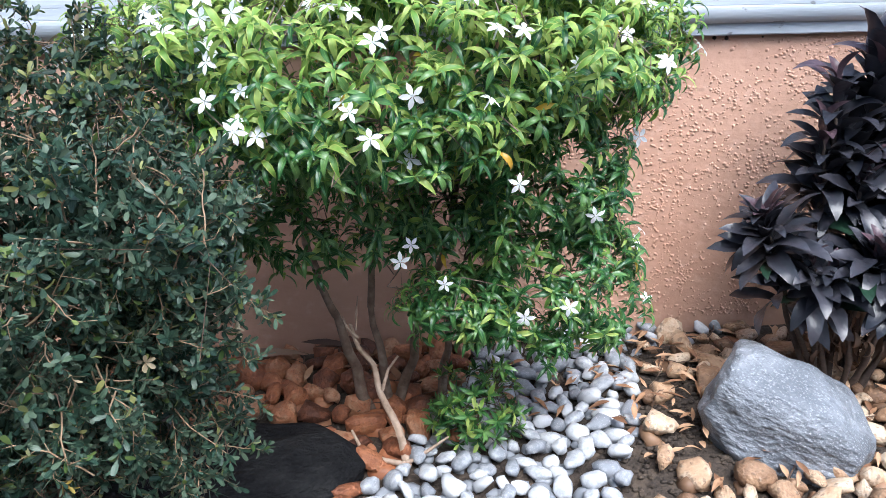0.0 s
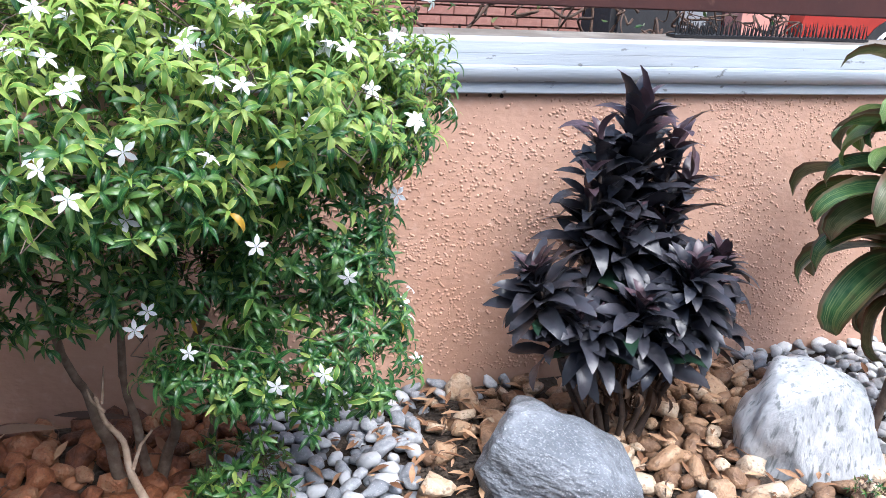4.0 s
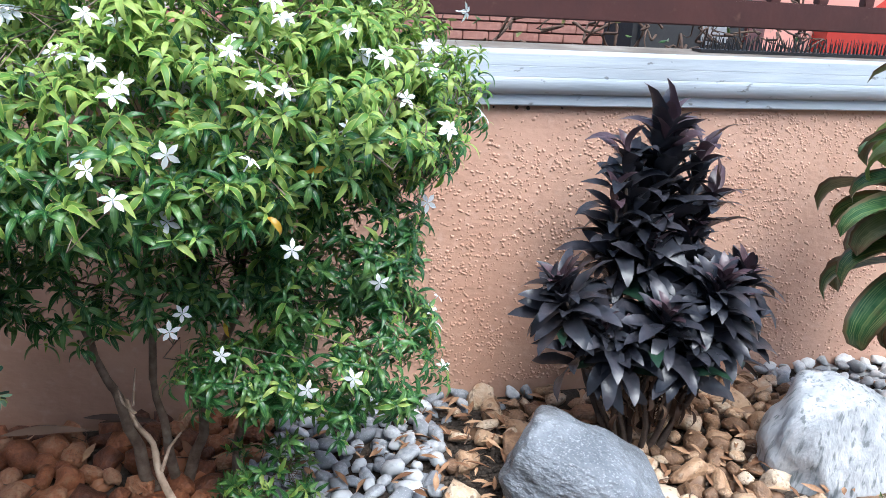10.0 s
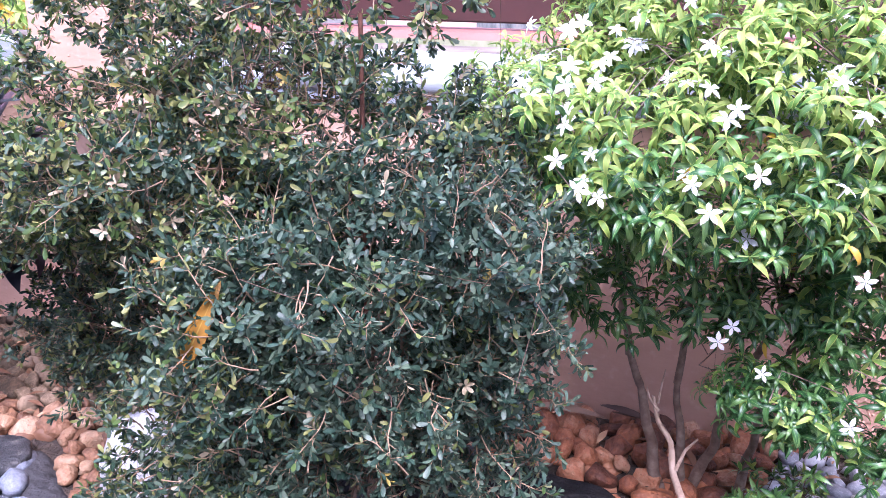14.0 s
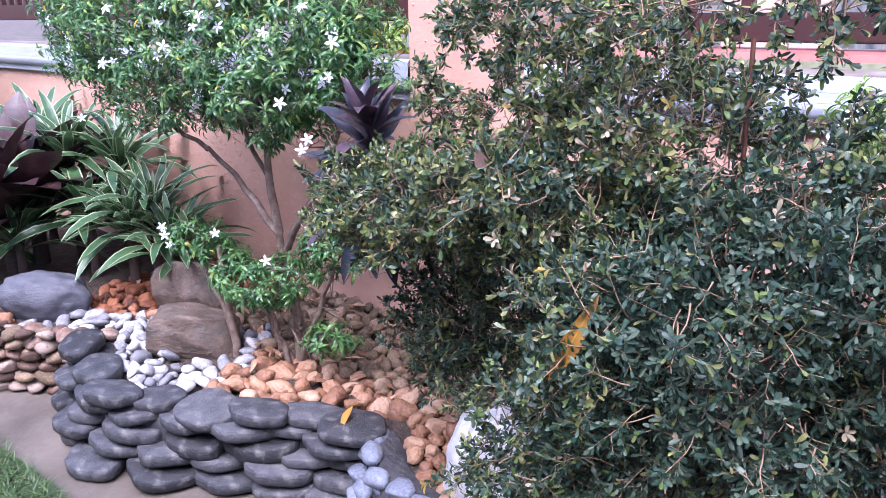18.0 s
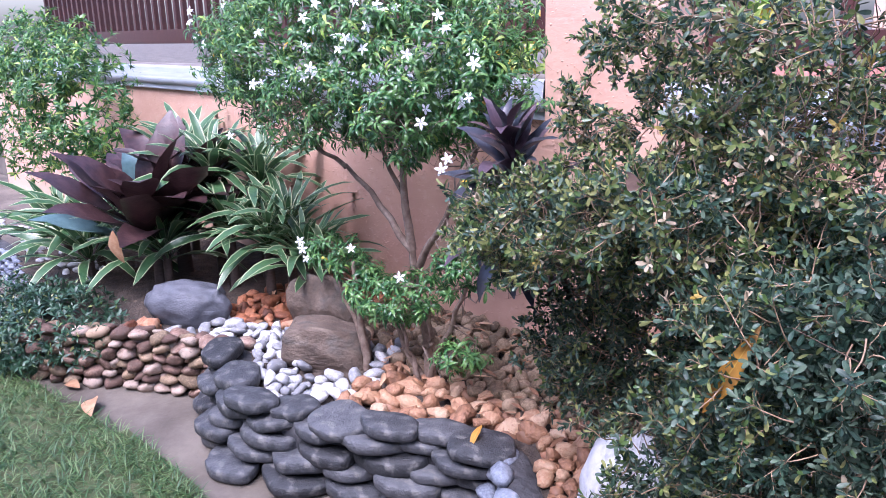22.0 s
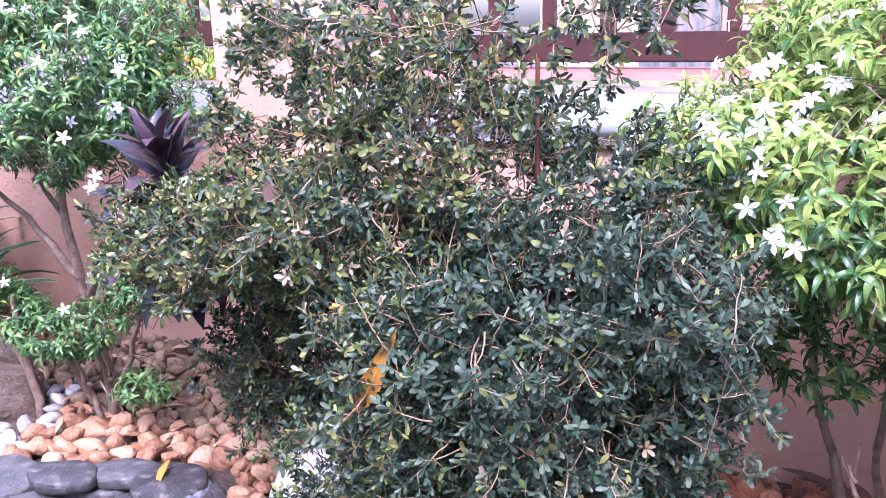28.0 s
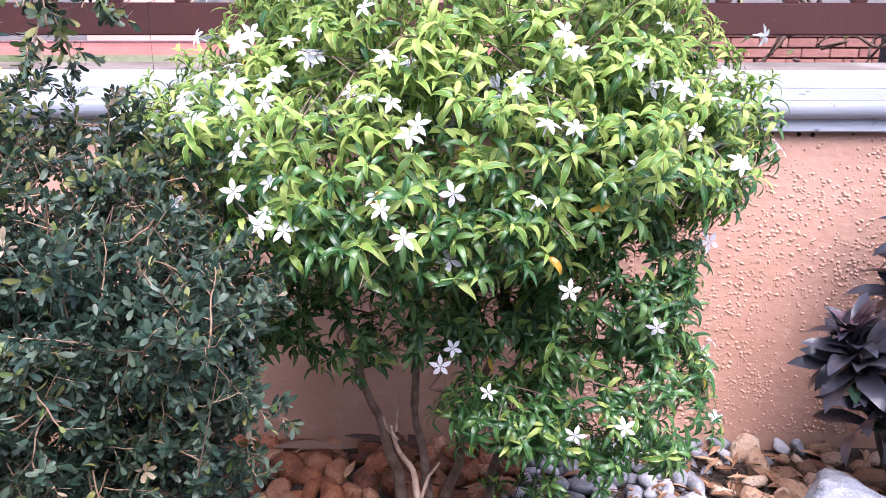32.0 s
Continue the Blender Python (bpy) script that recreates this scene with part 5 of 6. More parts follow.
    P, A, tone = np.concatenate([P, Pi]), np.concatenate([A, Di + rng.normal(0, 0.5, Di.shape)]), np.concatenate([tone, np.full(len(Pi), 4)])
    A /= np.linalg.norm(A, axis=1)[:, None]
    pl, d, nr, idx, k = whorls(P, A, 6, (0.45, 1.35), rng, 0.6)
    pl = pl - A[idx] * (k[:, None] * 0.0034)
    size = rng.uniform(0.6, 1.2, len(pl))
    end, kind = tone[idx] >= 10, tone[idx] % 10
    patch = np.array([noise.noise(Vector(p) * 4.0) for p in P])[idx]
    # extra yellow leaves to the left and on top imitate sunlight there
    fresh_lit = np.where(pl[:, 0] < -0.72, 0.20, 0.0) + np.array([0.06, 0.28, 0.26, 0.02, 0.02])[kind] + np.clip(patch, 0, 1) * 0.2
    mo = np.where(rng.random(len(pl)) < fresh_lit * np.where(end, 1.5, 0.4), 1, 0)
    shoot = rng.random(len(P))[idx]
    mo = np.where(end & (shoot < np.array([0.02, 0.05, 0.07, 0.0, 0.0])[kind]), 2, mo)
    mo = np.where(end & (shoot > np.array([0.998, 0.988, 0.990, 1, 1])[kind]), 3, mo)
    T = [blade(0.0220, 0.0092, 5, dr, 0.2, 0.66, 0.5, 0.05, 0.5) for dr in (0.1, 0.4, -0.2)]
    leaves("crown", T, pl, frames(d, nr), size, mo, [BOX_LEAF, BOX_NEW_LIT, BOX_DRY, BOX_GOLD], root)
    tips = P[rng.choice(len(P) - len(Pi), 300, False)]
    lines = branch_tree([(base, (-0.85, 1.5, 0.75)), ((-0.80, 1.66, -0.1), (-0.6, 1.5, 0.8)), ((-0.95, 1.66, -0.1), (-1.25, 1.6, 0.85)), ((-0.9, 1.7, -0.1), (-1.0, 1.7, 1.15)), ((-0.7, 1.6, -0.1), (-0.5, 1.4, 0.95))], tips, rng, 0.014, 0.0012, 0.05)
    tagged(tubes("sprays", sprays, TWIGPALE, root, sides=4), kind="stuff")
    for l in lines[:5]:
        tubes("trunk", [l], BARK, root, sides=8)
    for l in lines[5:45]:
        tubes("branch", [l], TWIG, root, sides=5)
    tagged(tubes("twigs", lines[45:], TWIG, root, sides=4), kind="stuff")
    return root


SHRUB = dark_shrub()


# ---- canes with whorled blades; every blade a part ----
def blade_meshes(name, sizes, materials, sharp=0.85):
    out = []
    for mt in materials:
        row = []
        for (l, w, dr, fo, cu, wd) in sizes:
            V, Q, U = blade(l, w, 9, dr, fo, wd, sharp, cu)
            V = V + np.stack([0.03 * w * np.sin(V[:, 1] * 40), 0 * V[:, 0], 0.10 * w * np.sin(V[:, 1] / l * 9 + V[:, 0] / w * 3)], 1)
            me = raw(name, V, Q, U)
            me.materials.append(mt)
            row.append(me)
        out.append(row)
    return out


def rosette(parent, meshes, choose, at, axis, count, spread, drop, size, rng, turn0=0.0, name="leaf", jitter=0.10, young=0.62):
    axis = np.array(axis, float)
    axis /= np.linalg.norm(axis)
    ref = np.array([1.0, 0, 0]) if abs(axis[2]) > 0.8 else np.array([0, 0, 1.0])
    u = np.cross(axis, ref)
    u /= np.linalg.norm(u)
    v = np.cross(axis, u)
    for k in range(count):
        t = k / max(1, count - 1)
        phi = turn0 + k * 2.399 + rng.normal(0, 0.12)
        beta = spread[0] + (spread[1] - spread[0]) * t + rng.normal(0, jitter)
        rad = math.cos(phi) * u + math.sin(phi) * v
        d = math.cos(beta) * axis + math.sin(beta) * rad
        n = math.sin(beta) * axis - math.cos(beta) * rad
        R = frames(d[None], n[None])[0]
        row = meshes[choose(t, rng)]
        ob = link(name, row[rng.integers(0, len(row))], None, parent)
        s = size * (young + (1.07 - young) * min(1, t * 2.2)) * rng.uniform(0.95 - jitter, 1.02 + jitter)
        p = np.array(at) - axis * drop * t + rad * 0.008
        inv = ob.matrix_parent_inverse.copy()
        ob.matrix_basis = Matrix.Translation(p) @ Matrix(R).to_4x4() @ Matrix.Rotation(rng.normal(0, 0.15 + jitter), 4, "Y") @ Matrix.Diagonal((s, s, s, 1))
        ob.matrix_parent_inverse = inv


BLACK = blade_meshes("leaf", [(0.165, 0.049, 0.4, 0.35, 0.5, 0.50), (0.18, 0.053, 0.65, 0.3, 0.55, 0.50), (0.16, 0.050, 0.95, 0.35, 0.6, 0.52)], [BLACK_LEAF, PLUM_LEAF, BLACK_GREEN], 0.60)


def black_choose(t, rng):
    if t < 0.16:
        return 1 if rng.random() < 0.75 else 0
    return 2 if t > 0.75 and rng.random() < 0.22 else 0


def black_cane():
    rng = np.random.default_rng(77)
    root = thing("dark_cordyline", "bushy cordyline with blackish purple leaves beside the wall", "plant", (1.55, 2.2, -0.03))
    tops = [((1.53, 2.22, 0.985), 0.50, 118, 1.2, (1.52, 2.25)), ((1.65, 2.20, 0.93), 0.40, 34, 1.0, (1.58, 2.24)), ((1.40, 2.20, 0.93), 0.40, 34, 1.0, (1.47, 2.26)), ((1.37, 2.18, 0.78), 0.30, 26, 1.0, (1.48, 2.24)), ((1.69, 2.18, 0.80), 0.30, 26, 1.0, (1.62, 2.24)), ((1.18, 2.08, 0.56), 0.15, 62, 1.0, (1.30, 2.12)), ((1.30, 2.0, 0.47), 0.12, 18, 0.9, (1.36, 2.1)), ((1.63, 1.98, 0.58), 0.17, 70, 1.05, (1.60, 2.08)),
            ((1.81, 2.12, 0.55), 0.15, 58, 1.0, (1.76, 2.16)), ((1.47, 1.97, 0.49), 0.12, 44, 1.0, (1.5, 2.05)), ((1.72, 2.02, 0.49), 0.14, 26, 1.0, (1.66, 2.1)), ((1.40, 2.2, 0.62), 0.2, 24, 1.0, (1.42, 2.2)), ((1.48, 2.12, 0.68), 0.26, 32, 1.0, (1.48, 2.16)), ((1.62, 2.14, 0.70), 0.26, 32, 1.0, (1.6, 2.16))]
    tops += [((1.36, 2.00, 0.41), 0.12, 34, 0.95, (1.42, 2.08)), ((1.55, 1.95, 0.41), 0.12, 34, 0.95, (1.54, 2.05)), ((1.70, 2.02, 0.41), 0.12, 30, 0.95, (1.64, 2.08)), ((1.24, 2.06, 0.40), 0.10, 22, 0.9, (1.36, 2.1)), ((1.80, 2.10, 0.40), 0.10, 22, 0.9, (1.72, 2.12))]
    tops = [(a, b, c, e, (1.53 + 0.45 * (f[0] - 1.53), 2.12 + 0.45 * (f[1] - 2.12))) for a, b, c, e, f in tops]
    for (top, drop, n, size, foot) in tops:
        path = smooth_path(wander((foot[0], foot[1], -0.04), top, 5, 0.008, rng), 3)
        tubes("cane", [(path, 0.011, 0.006)], PURPLESTEM, root, sides=7)
        lean = (top[0] - foot[0], top[1] - foot[1] - 0.05, 0.6)
        rosette(root, BLACK, black_choose, top, lean, n, (0.12 if drop < 0.25 else 0.25, 1.38 if drop < 0.25 else 1.2), drop, size, rng, rng.uniform(0, 6), jitter=0.17, young=0.62 if drop < 0.3 else 0.9)
    dry = blade_meshes("dry_leaf", [(0.11, 0.024, 1.2, 0.7, 0.3, 0.5), (0.09, 0.020, 0.9, 0.9, -0.4, 0.5), (0.10, 0.022, 1.5, 0.8, 0.6, 0.5)], [WITHERED])
    for i in range(260):
        foot = tops[i % len(tops)][4]
        rosette(root, dry, lambda t, r: 0, (foot[0] + rng.normal(0, 0.03), foot[1] - 0.03 + rng.normal(0, 0.03), rng.uniform(0.14, 0.42)), (0, 0, 1), 1, (2.2, 2.9), 0.0, 1.4, rng, rng.uniform(0, 6), "dry_leaf")


black_cane()

def broad_blade(name, length, width, droop, curl, twist, material, seed, hook=0.9):
    """A broad oval leaf on a short stalk: five points across, waved margin, tip curling under."""
    rows, V, U = 15, [], []
    y = z = 0.0
    for i in range(rows):
        t = i / (rows - 1)
        ang = curl * (1 - t) ** 1.3 - droop * t * 1.2 - (hook * (t - 0.8) / 0.2 if t > 0.8 else 0.0)
        if i:
            y += length / (rows - 1) * math.cos(ang)
            z += length / (rows - 1) * math.sin(ang)
        u = max(0.0, (t - 0.12) / 0.88)
        w = width / 2 * max(0.07 if t < 0.5 else 0.012, math.sin(math.pi * u ** 0.92) ** 0.62 if 0 < u < 1 else 0.0)
        for k in range(-2, 3):
            q = k / 2
            lift = 0.34 * w * abs(q) ** 1.4 + 0.13 * w * math.sin(9 * t + seed + 2.2 * k) * abs(q)
            V.append((q * w + 0.05 * width * math.sin(2.6 * t + seed), y - math.sin(ang) * lift, z + math.cos(ang) * lift + twist * q * w * t))
            U.append((0.5 + q * 0.5, t))
    Q = [(5 * i + k, 5 * i + k + 1, 5 * i + k + 6, 5 * i + k + 5) for i in range(rows - 1) for k in range(4)]
    me = raw(name, V, Q, U)
    me.materials.append(material)
    return me


TI = [[broad_blade("leaf", l, w, dr, cu, tw, mt, 1.7 * k + 5 * j) for k, (l, w, dr, cu, tw) in enumerate(((0.44, 0.145, 0.85, 0.35, 0.3), (0.46, 0.150, 1.05, 0.45, -0.3), (0.43, 0.148, 1.3, 0.55, 0.15), (0.41, 0.135, 0.65, 0.3, -0.5)))]
      for j, mt in enumerate((TI_GREEN, TI_OLIVE, TI_BROWN, TI_LIME))]
TI_HEART = [[broad_blade("leaf", l, w, dr, cu, tw, mt, 1.3 * k + 4 * j, 0.3) for k, (l, w, dr, cu, tw) in enumerate(((0.40, 0.125, 0.18, 0.10, 0.2), (0.38, 0.135, 0.30, 0.15, -0.3), (0.36, 0.120, 0.10, 0.05, 0.3)))]
            for j, mt in enumerate((TI_LIME, TI_OLIVE, TI_GREEN))]


def ti_plant():
    rng = np.random.default_rng(91)
    root = thing("green_cordyline", "tall cordyline with striped green leaves browning at their edges", "plant", (2.38, 1.92, -0.03))
    stem = smooth_path([(2.38, 1.92, -0.05), (2.40, 1.92, 0.12), (2.43, 1.93, 0.3), (2.43, 1.93, 0.6), (2.42, 1.92, 1.12)], 4)
    tubes("stem", [(stem, 0.017, 0.014)], BARK, root, sides=9)

    def mix(green, olive, lime=0.0):
        def choose(t, r):
            q = r.random()
            return 3 if q < lime else (0 if q < lime + green else (1 if q < lime + green + olive else 2))
        return choose
    # upright heart, then tiers that arch outwards, the lowest hanging
    rosette(root, TI_HEART, lambda t, r: int(r.choice(3, p=(0.45, 0.35, 0.2))), (2.43, 1.92, 1.02), (0.0, -0.06, 1), 11, (0.05, 0.50), 0.03, 0.95, rng, 0.6, jitter=0.08, young=0.95)
    for z, n, lo, hi, size, turn, pick in ((1.02, 11, 0.85, 1.1, 0.90, 2.1, mix(0.30, 0.25, 0.4)), (0.95, 13, 1.0, 1.2, 0.98, 4.6, mix(0.40, 0.30, 0.2)), (0.85, 14, 1.05, 1.3, 1.0, 4.0, mix(0.50, 0.25, 0.12)),
                                           (0.75, 15, 1.1, 1.4, 1.0, 3.2, mix(0.5, 0.3)), (0.65, 16, 1.3, 1.7, 0.96, 5.1, mix(0.35, 0.4)), (0.57, 13, 1.8, 2.2, 0.72, 0.4, mix(0.05, 0.4))):
        rosette(root, TI, pick, (2.43, 1.93, z), (0, 0, 1), n, (lo, hi), 0.06, size, rng, turn, jitter=0.17, young=0.9)


ti_plant()

# dark cordyline behind the left jasmine
purple = thing("dark_cordyline", "dark plum cordyline half hidden behind the small-leaved shrub", "plant", (-1.68, 1.92, -0.03))
rp = np.random.default_rng(13)
BIGBLACK = blade_meshes("leaf", [(0.25, 0.075, 0.35, 0.3, 0.2, 0.5), (0.27, 0.080, 0.6, 0.3, 0.25, 0.5), (0.24, 0.075, 0.9, 0.3, 0.3, 0.5)], [BLACK_LEAF, PLUM_LEAF, BLACK_GREEN])
tubes("cane", [(smooth_path([(-1.68, 1.92, -0.04), (-1.72, 1.82, 0.5), (-1.80, 1.60, 1.02)], 4), 0.016, 0.010)], PURPLESTEM, purple, sides=7)
rosette(purple, BIGBLACK, lambda t, r: 1 if r.random() < 0.75 - t * 0.5 else 0, (-1.80, 1.58, 1.12), (0.02, -0.2, 1), 56, (0.10, 1.8), 0.40, 0.95, rp)

# strap-leaved rosettes
STRAPS = blade_meshes("strap_leaf", [(0.52, 0.056, 0.45, 0.3, 0.4, 0.6), (0.55, 0.060, 0.7, 0.3, 0.5, 0.6), (0.45, 0.053, 0.25, 0.3, 0.2, 0.6)], [STRAP, STRAP], 0.5)
MAROONS = blade_meshes("strap_leaf", [(0.78, 0.20, 0.35, 0.3, 0.3, 0.6), (0.74, 0.19, 0.2, 0.3, 0.15, 0.6), (0.80, 0.20, 0.6, 0.3, 0.4, 0.6)], [MAROON, BLUELEAF], 0.45)
rs = np.random.default_rng(29)
for x, y, z, s in ((-4.02, 2.02, 0.30, 0.8), (-4.36, 1.98, 0.32, 0.85), (-3.75, 2.1, 0.22, 0.8), (-4.68, 1.72, 0.18, 1.0), (-4.0, 2.15, 0.32, 0.95), (-4.75, 2.1, 0.55, 1.1), (-5.5, 1.62, 0.15, 1.2), (-4.45, 2.25, 0.55, 1.0), (-5.3, 2.2, 0.55, 1.1), (-5.9, 1.55, 0.12, 1.1), (-5.2, 1.45, 0.12, 1.0)):
    root = thing("striped_bromeliad", "striped strap-leaved plant with cream leaf margins", "plant", (x, y, -0.05), "striped strap plants")
    tubes("stem", [([(x, y, -0.05), (x, y, z * 0.5), (x, y, z)], 0.03, 0.025)], PURPLESTEM, root, sides=7)
    rosette(root, STRAPS, lambda t, r: 0, (x, y, z + 0.02), (0.10, -0.10, 1), 40, (0.2, 1.25), 0.08, s, rs, rs.uniform(0, 6), "strap_leaf")
for x, y, z, s, n in ((-4.78, 1.72, 0.26, 1.0, 36), (-4.95, 1.95, 0.35, 0.85, 22)):
    root = thing("maroon_bromeliad", "large rosette of dark maroon strap leaves", "plant", (x, y, -0.05), "maroon strap plants")
    tubes("stem", [([(x, y, -0.05), (x, y, 0.15), (x, y, z + 0.02)], 0.05, 0.045)], PURPLESTEM, root, sides=8)
    rosette(root, MAROONS, lambda t, r: 1 if r.random() < 0.10 else 0, (x, y, z), (0.16, -0.12, 1), n, (0.05, 0.9), 0.10, s, rs, 0.4, "strap_leaf")

# ground cover and a flowering hedge further off
CV = [blade(0.042, 0.014, 3, 0.3, 0.2, 0.5)]
tuft("ground_cover", "low dark green creeping plant spilling over the stones", "plant", [((-4.62, 1.08, -0.08), (0.44, 0.30, 0.24)), ((-5.0, 0.92, -0.14), (0.55, 0.32, 0.24))], 1900, 7, CV, [COVER, BOX_NEW_LIT], [0.93, 0.07], 8, 1.0, (-4.75, 1.12, -0.3))
tuft("far_shrub", "leafy shrub with white flowers against the fence", "shrub", [((-6.7, 1.9, 0.95), (1.0, 0.45, 0.65)), ((-7.4, 2.0, 1.25), (0.6, 0.4, 0.4))], 1000, 9, [blade(0.066, 0.02, 5, 0.5, 0.3, 0.42)], [JAS_DARK, JAS_YOUNG], [0.85, 0.15], 9, 1.0, (-6.6, 2.2, -0.05))
tuft("yard_shrub", "yellow-green sunlit shrub in the yard behind", "shrub", [((-2.9, 4.3, 1.45), (0.8, 0.4, 0.55)), ((-4.3, 4.6, 1.3), (0.9, 0.5, 0.5))], 300, 9, [blade(0.10, 0.04, 4, 0.5, 0.3, 0.45)], [JAS_YOUNG, JAS_YELLOW], [0.8, 0.2], 12, 1.0, (-2.9, 4.3, 0.55))

# bare branches of a shrub behind the fence
rb = np.random.default_rng(61)
bare = thing("bare_shrub", "tangle of bare brown branches behind the fence", "shrub", (1.6, 3.5, 0.55))
feet = [((0.9 + 0.33 * i, 3.45 + rb.uniform(-0.1, 0.2), 0.56), (0.9 + 0.33 * i + rb.normal(0, 0.15), 3.5, 1.15)) for i in range(6)]
bare_lines = branch_tree(feet, [np.array([rb.uniform(0.5, 3.0), 3.45 + rb.normal(0, 0.15), rb.uniform(1.0, 1.6)]) for _ in range(150)], rb, 0.040, 0.007, 0.04)
for k, (path, r0, r1) in enumerate(bare_lines[:46]):
    tubes("trunk" if k < len(feet) else "branch", [(smooth_path(path, 3), r0, r1)], BARK if k < len(feet) else TWIG, bare, sides=6)
tagged(tubes("twigs", [(smooth_path(path, 3), r0, r1) for path, r0, r1 in bare_lines[46:]], TWIG, bare, sides=5), kind="stuff")
leaves("leaves", [blade(0.05, 0.018, 4, 0.4, 0.3)], np.stack([rb.uniform(0.6, 3.0, 120), 3.45 + rb.normal(0, 0.15, 120), rb.uniform(0.95, 1.6, 120)], 1), frames(rb.normal(size=(120, 3)), rb.normal(size=(120, 3))), rb.uniform(0.7, 1.2, 120), rb.integers(0, 2, 120), [JAS_DARK, BOX_NEW_LIT], bare)


# ---- small things ----


def loose_leaf(name, label, at, way, normal, length, width, material, droop=0.4, parent=None):
    V, Q, U = blade(length, width, 8, droop, 0.25, 0.45, 0.8, 0.1)
    ob = link(name, raw(name, V, Q, U), material)
    ob.matrix_basis = Matrix.Translation(at) @ Matrix(frames(np.array([way], float), np.array([normal], float))[0]).to_4x4()
    if parent:
        ob.parent, ob.name = parent, "dead_leaf"
        ob.matrix_parent_inverse = Matrix.Translation(parent.location).inverted()
        return tagged(ob, label)
    return tagged(ob, label, "leaf")


loose_leaf("fallen_leaf", "large yellow leaf caught in the small-leaved shrub", (-0.845, 1.075, 0.725), (0.080, 0.02, 0.170), (0.45, -0.85, 0.3), 0.205, 0.042, YELLOWLEAF, 0.16, SHRUB)
loose_leaf("fallen_leaf", "curled brown dead leaf caught in the small-leaved shrub", (-1.073, 1.195, 1.084), (-0.057, 0.0, 0.063), (0.4, -1, 0.2), 0.085, 0.032, WITHERED, 0.5, SHRUB)
loose_leaf("fallen_leaf", "yellow leaf lying on the dark rim", (-2.01, 1.66, 0.055), (0.25, -0.75, -0.12), (-0.2, -0.3, 1), 0.12, 0.035, YELLOWLEAF, 0.3)
loose_leaf("fallen_leaf", "dry orange leaf on the path beside the lawn", (-4.0, 0.98, LOW + 0.03), (0.6, -0.4, 0.25), (0, -0.4, 1), 0.20, 0.09, DRY, 0.5)
loose_leaf("fallen_leaf", "dry brown leaf on the path beside the lawn", (-4.2, 0.98, LOW + 0.02), (-0.6, -0.2, 0.2), (0, -0.3, 1), 0.14, 0.06, DRY, 0.5)
loose_leaf("fallen_leaf", "pale brown dead leaf hanging in the strap plants", (-4.50, 1.36, 0.42), (0.1, 0, -1), (0.5, -1, 0), 0.20, 0.09, DRY, 0.3)
for at, way, length, width in (((-0.42, 2.40, 0.055), (1.0, 0.12, 0.02), 0.30, 0.075), ((-0.78, 2.32, 0.05), (0.9, -0.3, 0.05), 0.26, 0.07), ((-0.20, 2.46, 0.06), (0.8, -0.25, 0.10), 0.24, 0.06), ((0.02, 2.42, 0.05), (-0.9, 0.2, 0.06), 0.22, 0.055)):
    loose_leaf("fallen_leaf", "long curled brown dead leaf lying by the wall", at, way, (0.1, -0.5, 1), length * 0.85, width * 0.45, WITHERED, 0.25)
stake = thing("garden_stake", "thin reddish brown stake in the small-leaved shrub", "stake", (-0.66, 1.54, -0.05))
tubes("rod", [([(-0.66, 1.54, -0.05), (-0.66, 1.53, 0.6), (-0.66, 1.52, 1.36)], 0.006, 0.005)], mat("rusty_rod", [(0.09, 0.034, 0.02), (0.15, 0.06, 0.035)], rough=0.8, bump=0.2), stake)

dead = thing("dead_branch", "pale dead forked branch standing under the jasmine", "branch", (0.11, 1.88, -0.03))
tubes("stem", [(smooth_path([(0.12, 1.87, -0.03), (0.10, 1.91, 0.07), (0.055, 1.97, 0.15), (0.04, 2.01, 0.22), (0.0, 2.03, 0.27), (-0.02, 2.04, 0.34)], 3), 0.014, 0.005)], DEADWOOD, dead)
for pts, r0, r1 in (([(0.06, 1.97, 0.16), (0.08, 2.0, 0.21), (0.11, 2.02, 0.24)], 0.006, 0.003), ([(0.0, 2.03, 0.30), (-0.03, 2.04, 0.33), (-0.04, 2.05, 0.36)], 0.005, 0.002), ([(-0.005, 2.04, 0.32), (0.0, 2.05, 0.38), (0.005, 2.05, 0.42)], 0.004, 0.002),
                    ([(0.13, 1.86, -0.02), (0.05, 1.87, 0.0), (-0.01, 1.90, 0.03), (-0.03, 1.92, 0.07)], 0.009, 0.004), ([(0.12, 1.86, -0.01), (0.18, 1.87, 0.02), (0.24, 1.9, 0.04)], 0.007, 0.003)):
    tubes("fork", [(pts, r0, r1)], DEADWOOD, dead)

# litter of dry leaves and twigs on the bed
def litter(name, label, area, count, length, width, seed):
    r = np.random.default_rng(seed)
    P = np.stack([r.uniform(area[0], area[1], count), r.uniform(area[2], area[3], count), np.zeros(count)], 1)
    P[:, 2] = [bed_top(x, y) + r.uniform(0.03, 0.06) for x, y, _ in P]
    a = r.uniform(0, 6.28, count)
    d = np.stack([np.cos(a), np.sin(a), r.normal(0, 0.1, count)], 1)
    n = np.stack([r.normal(0, 0.22, count), r.normal(0, 0.22, count), np.ones(count)], 1)
    ob = leaves(name, [blade(length, width, 5, dr, 0.5, 0.45) for dr in (0.1, 0.35, -0.15)], P, frames(d, n), r.uniform(0.5, 1.2, count), np.zeros(count, int), [DRY])
    return tagged(ob, label, "leaf litter", kind="stuff")


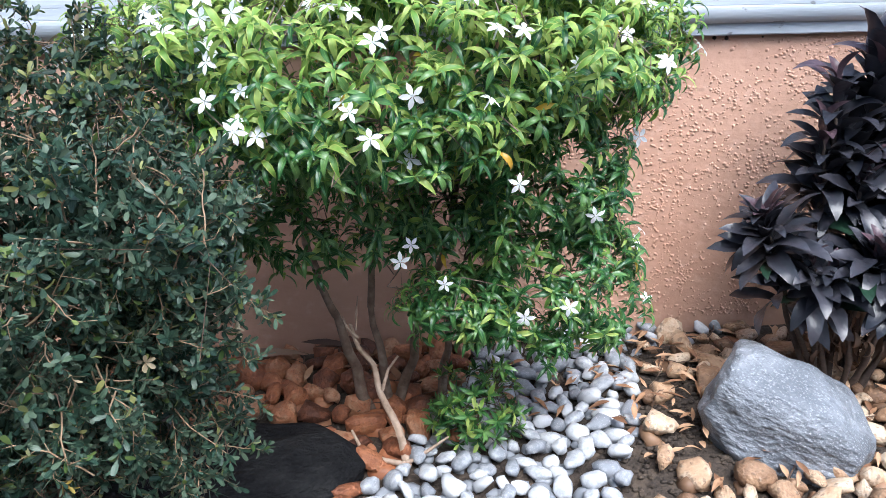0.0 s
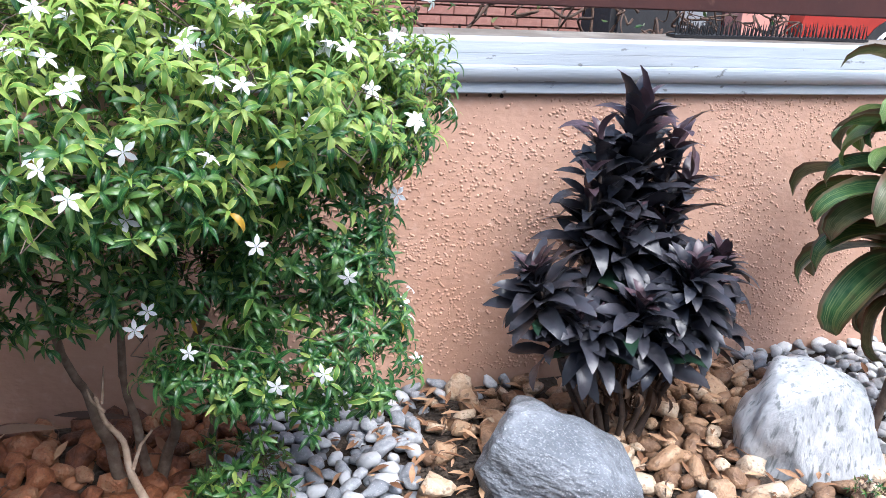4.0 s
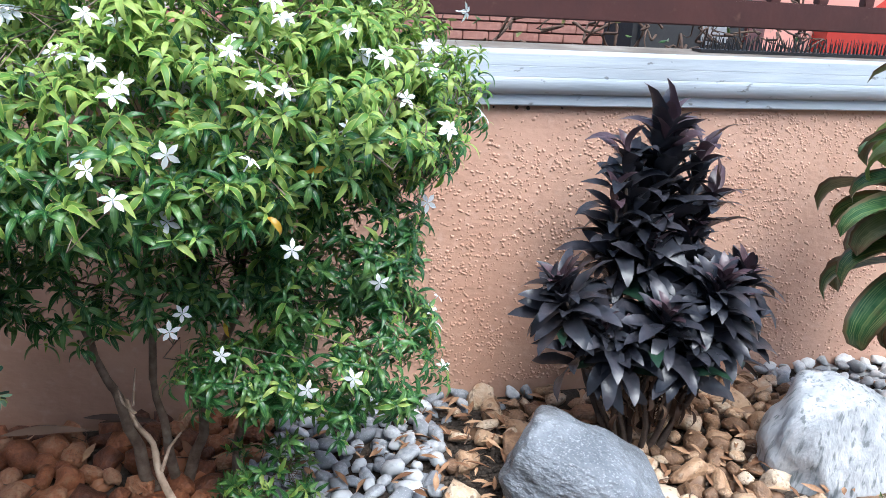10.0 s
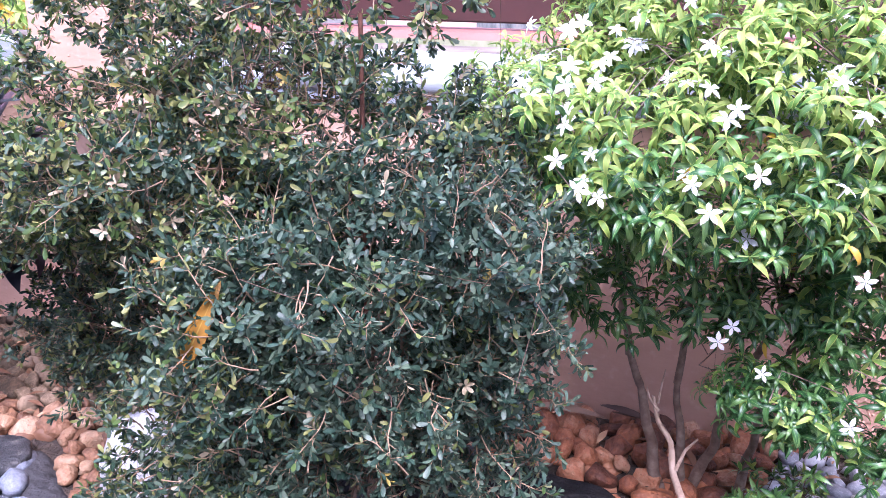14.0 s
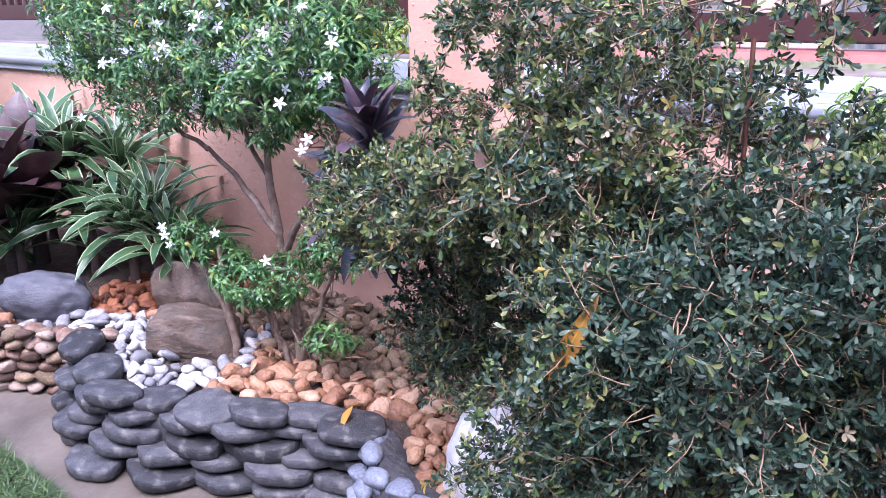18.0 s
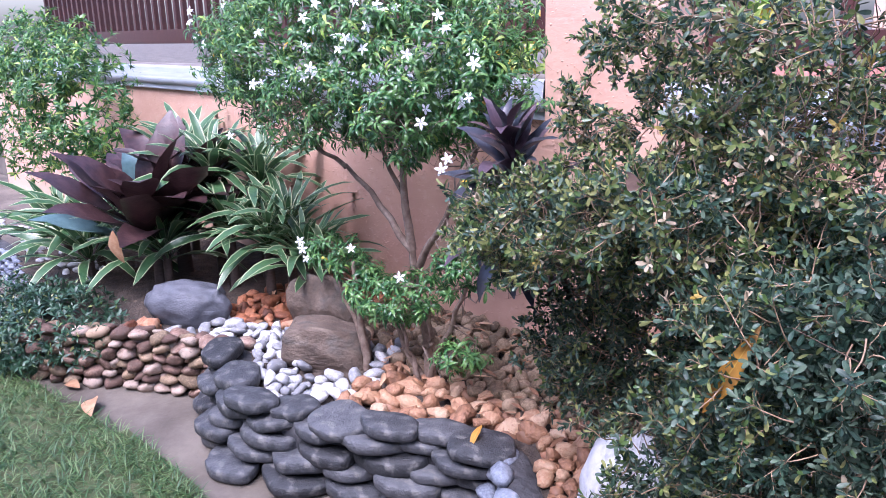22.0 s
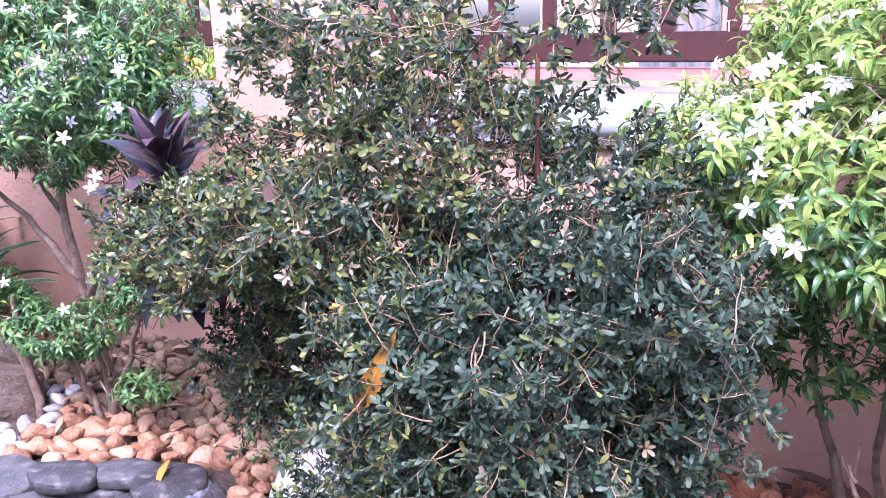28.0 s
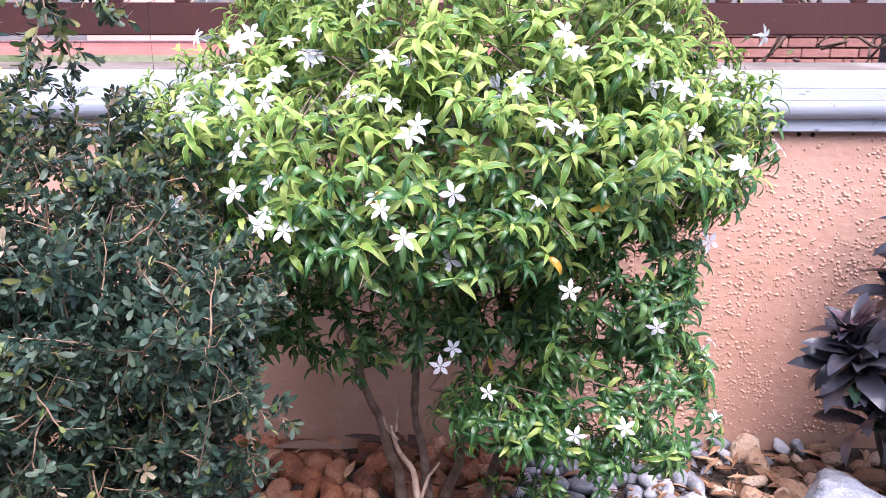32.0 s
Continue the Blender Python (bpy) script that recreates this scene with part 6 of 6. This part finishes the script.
litter("leaf_litter", "dry brown leaves along the wall and between stones", (0.75, 2.2, 1.65, 2.5), 260, 0.075, 0.022, 1)
litter("leaf_litter", "dry brown leaves under the jasmine", (-0.8, 0.4, 2.25, 2.52), 26, 0.13, 0.03, 2)
litter("leaf_litter", "scattered dry leaves among grey pebbles", (0.3, 1.1, 2.0, 2.52), 70, 0.07, 0.018, 3)
litter("leaf_litter", "dry leaves round the left shrub", (-4.0, -1.6, 1.75, 2.5), 190, 0.10, 0.028, 4)
litter("leaf_litter", "a few dry leaves among the corner pebbles", (2.3, 3.2, 1.7, 2.4), 16, 0.09, 0.025, 5)
lt = np.random.default_rng(9)
sticks = []
for i in range(60):
    x, y = (lt.uniform(0.75, 1.7), lt.uniform(1.6, 2.45)) if i < 40 else (lt.uniform(-0.6, 0.3), lt.uniform(2.1, 2.5))
    a, l = lt.uniform(0, 6.28), lt.uniform(0.03, 0.14)
    z = bed_top(x, y) + 0.035
    sticks.append(([(x, y, z), (x + l * 0.5 * math.cos(a), y + l * 0.5 * math.sin(a), z + 0.01), (x + l * math.cos(a + 0.2), y + l * math.sin(a + 0.2), z)], 0.0025, 0.0015))
tagged(tubes("fallen_twigs", sticks, TWIG, None, sides=4), "thin fallen twigs on the bed", "twigs", kind="stuff")

# debris on the dark soil beside the grey boulder
rg = np.random.default_rng(15)
chip = [stone_mesh("chip", 300 + i, 0.6, 0.25, 1) for i in range(4)]
Vs, Qs, o = [], [], 0
for i in range(1600):
    me = chip[i % 4]
    co = np.empty(len(me.vertices) * 3)
    me.vertices.foreach_get("co", co)
    x, y, s = rg.uniform(0.66, 2.2) if i % 2 else rg.uniform(0.66, 1.12), rg.uniform(1.4, 2.45), rg.uniform(0.006, 0.03)
    Vs.append(co.reshape(-1, 3) * s + np.array([x, y, bed_top(x, y) + 0.004]))
    Qs.append(np.array([p.vertices[:] for p in me.polygons]) + o)
    o += len(me.vertices)
tagged(link("soil_crumbs", raw("soil_crumbs", np.concatenate(Vs), np.concatenate(Qs)), [SOIL]), "dark crumbs of soil and bark", "soil", kind="stuff")

# dirt drips under the coping
DIRT = mat("dark_dirt", [(0.02, 0.015, 0.012), (0.05, 0.03, 0.02)], rough=0.9, bump=0.2)
for x, w, h in ((1.03, 0.012, 0.02), (1.09, 0.006, 0.012), (1.17, 0.014, 0.018), (1.21, 0.012, 0.024), (1.33, 0.006, 0.01), (0.90, 0.008, 0.014)):
    me = stone_mesh("dirt_clump", x * 9, 0.4, 0.4, 2)
    me.materials.append(DIRT)
    ob = link("dirt_clump", me, None, wall_right, "dark dirt nest under the coping")
    ob.location, ob.scale = (x, WALL - 0.002, 1.02), (w, 0.008, h * 1.6)

# ---- lawn ----
LAWN = [(-2.88, 0.96), (-3.4, 0.98), (-4.0, 0.90), (-4.9, 0.78), (-7.5, 0.85), (-7.5, -2.5), (-2.0, -2.5), (-2.2, 0.7)]
sheet("lawn", LAWN, lambda x, y: LOW + 0.012 + 0.008 * noise.noise(Vector((x * 3, y * 3, 0))), 0.06, TURF, "uneven green lawn edge", "lawn")
gr = np.random.default_rng(3)
pts = []
while len(pts) < 26000:
    x, y = -2.3 - 4.2 * gr.random() ** 1.5, gr.uniform(-0.5, 1.0)
    if inside(LAWN, x, y) and gr.random() < 0.65 + 0.5 * noise.noise(Vector((x * 5, y * 5, 7))):
        pts.append((x, y, LOW + 0.01))
pts = np.array(pts)
a = gr.uniform(0, 6.28, len(pts))
d = np.stack([np.cos(a) * 0.55, np.sin(a) * 0.55, gr.uniform(0.5, 1.2, len(pts))], 1)
n = np.stack([-np.cos(a), -np.sin(a), 0.4 + 0 * a], 1)
tagged(leaves("grass", [blade(0.075, 0.0058, 4, dr, 0.3, 0.3) for dr in (0.4, 0.8)], pts, frames(d, n), gr.uniform(0.5, 1.25, len(pts)), np.zeros(len(pts), int), [GRASS]), "short green grass with paler dry blades", "grass", kind="stuff")

# a further bed edged with dark pebbles
far_edge = tagged(part("far_edging", box_bm(-8.2, -5.35, 1.32, 1.40, LOW, -0.06), MORTAR, None), "low edging of dark rounded pebbles", "edging", kind="structure")
for row in range(4):
    for i in range(26):
        ob = link("edge_stone", blue_meshes[gr.integers(0, 4)], None, far_edge)
        ob.location = (-5.4 - i * 0.105 + (row % 2) * 0.05, 1.305 + gr.normal(0, 0.006), LOW + 0.035 + row * 0.062)
        ob.rotation_euler, ob.scale = (0, 0, gr.uniform(-0.3, 0.3)), (0.115, 0.09, 0.075)
white_top = [me.copy() for me in round_meshes[:3]]
for me in white_top:
    me.materials.clear()
    me.materials.append(WHITEPEB)
for i in range(60):
    ob = link("edge_stone", white_top[i % 3], None, far_edge)
    ob.location = (gr.uniform(-8, -5.2), gr.uniform(1.36, 1.6), -0.03 + gr.uniform(0, 0.03))
    ob.rotation_euler, ob.scale = (0, 0, gr.uniform(0, 6)), (0.09, 0.08, 0.07)
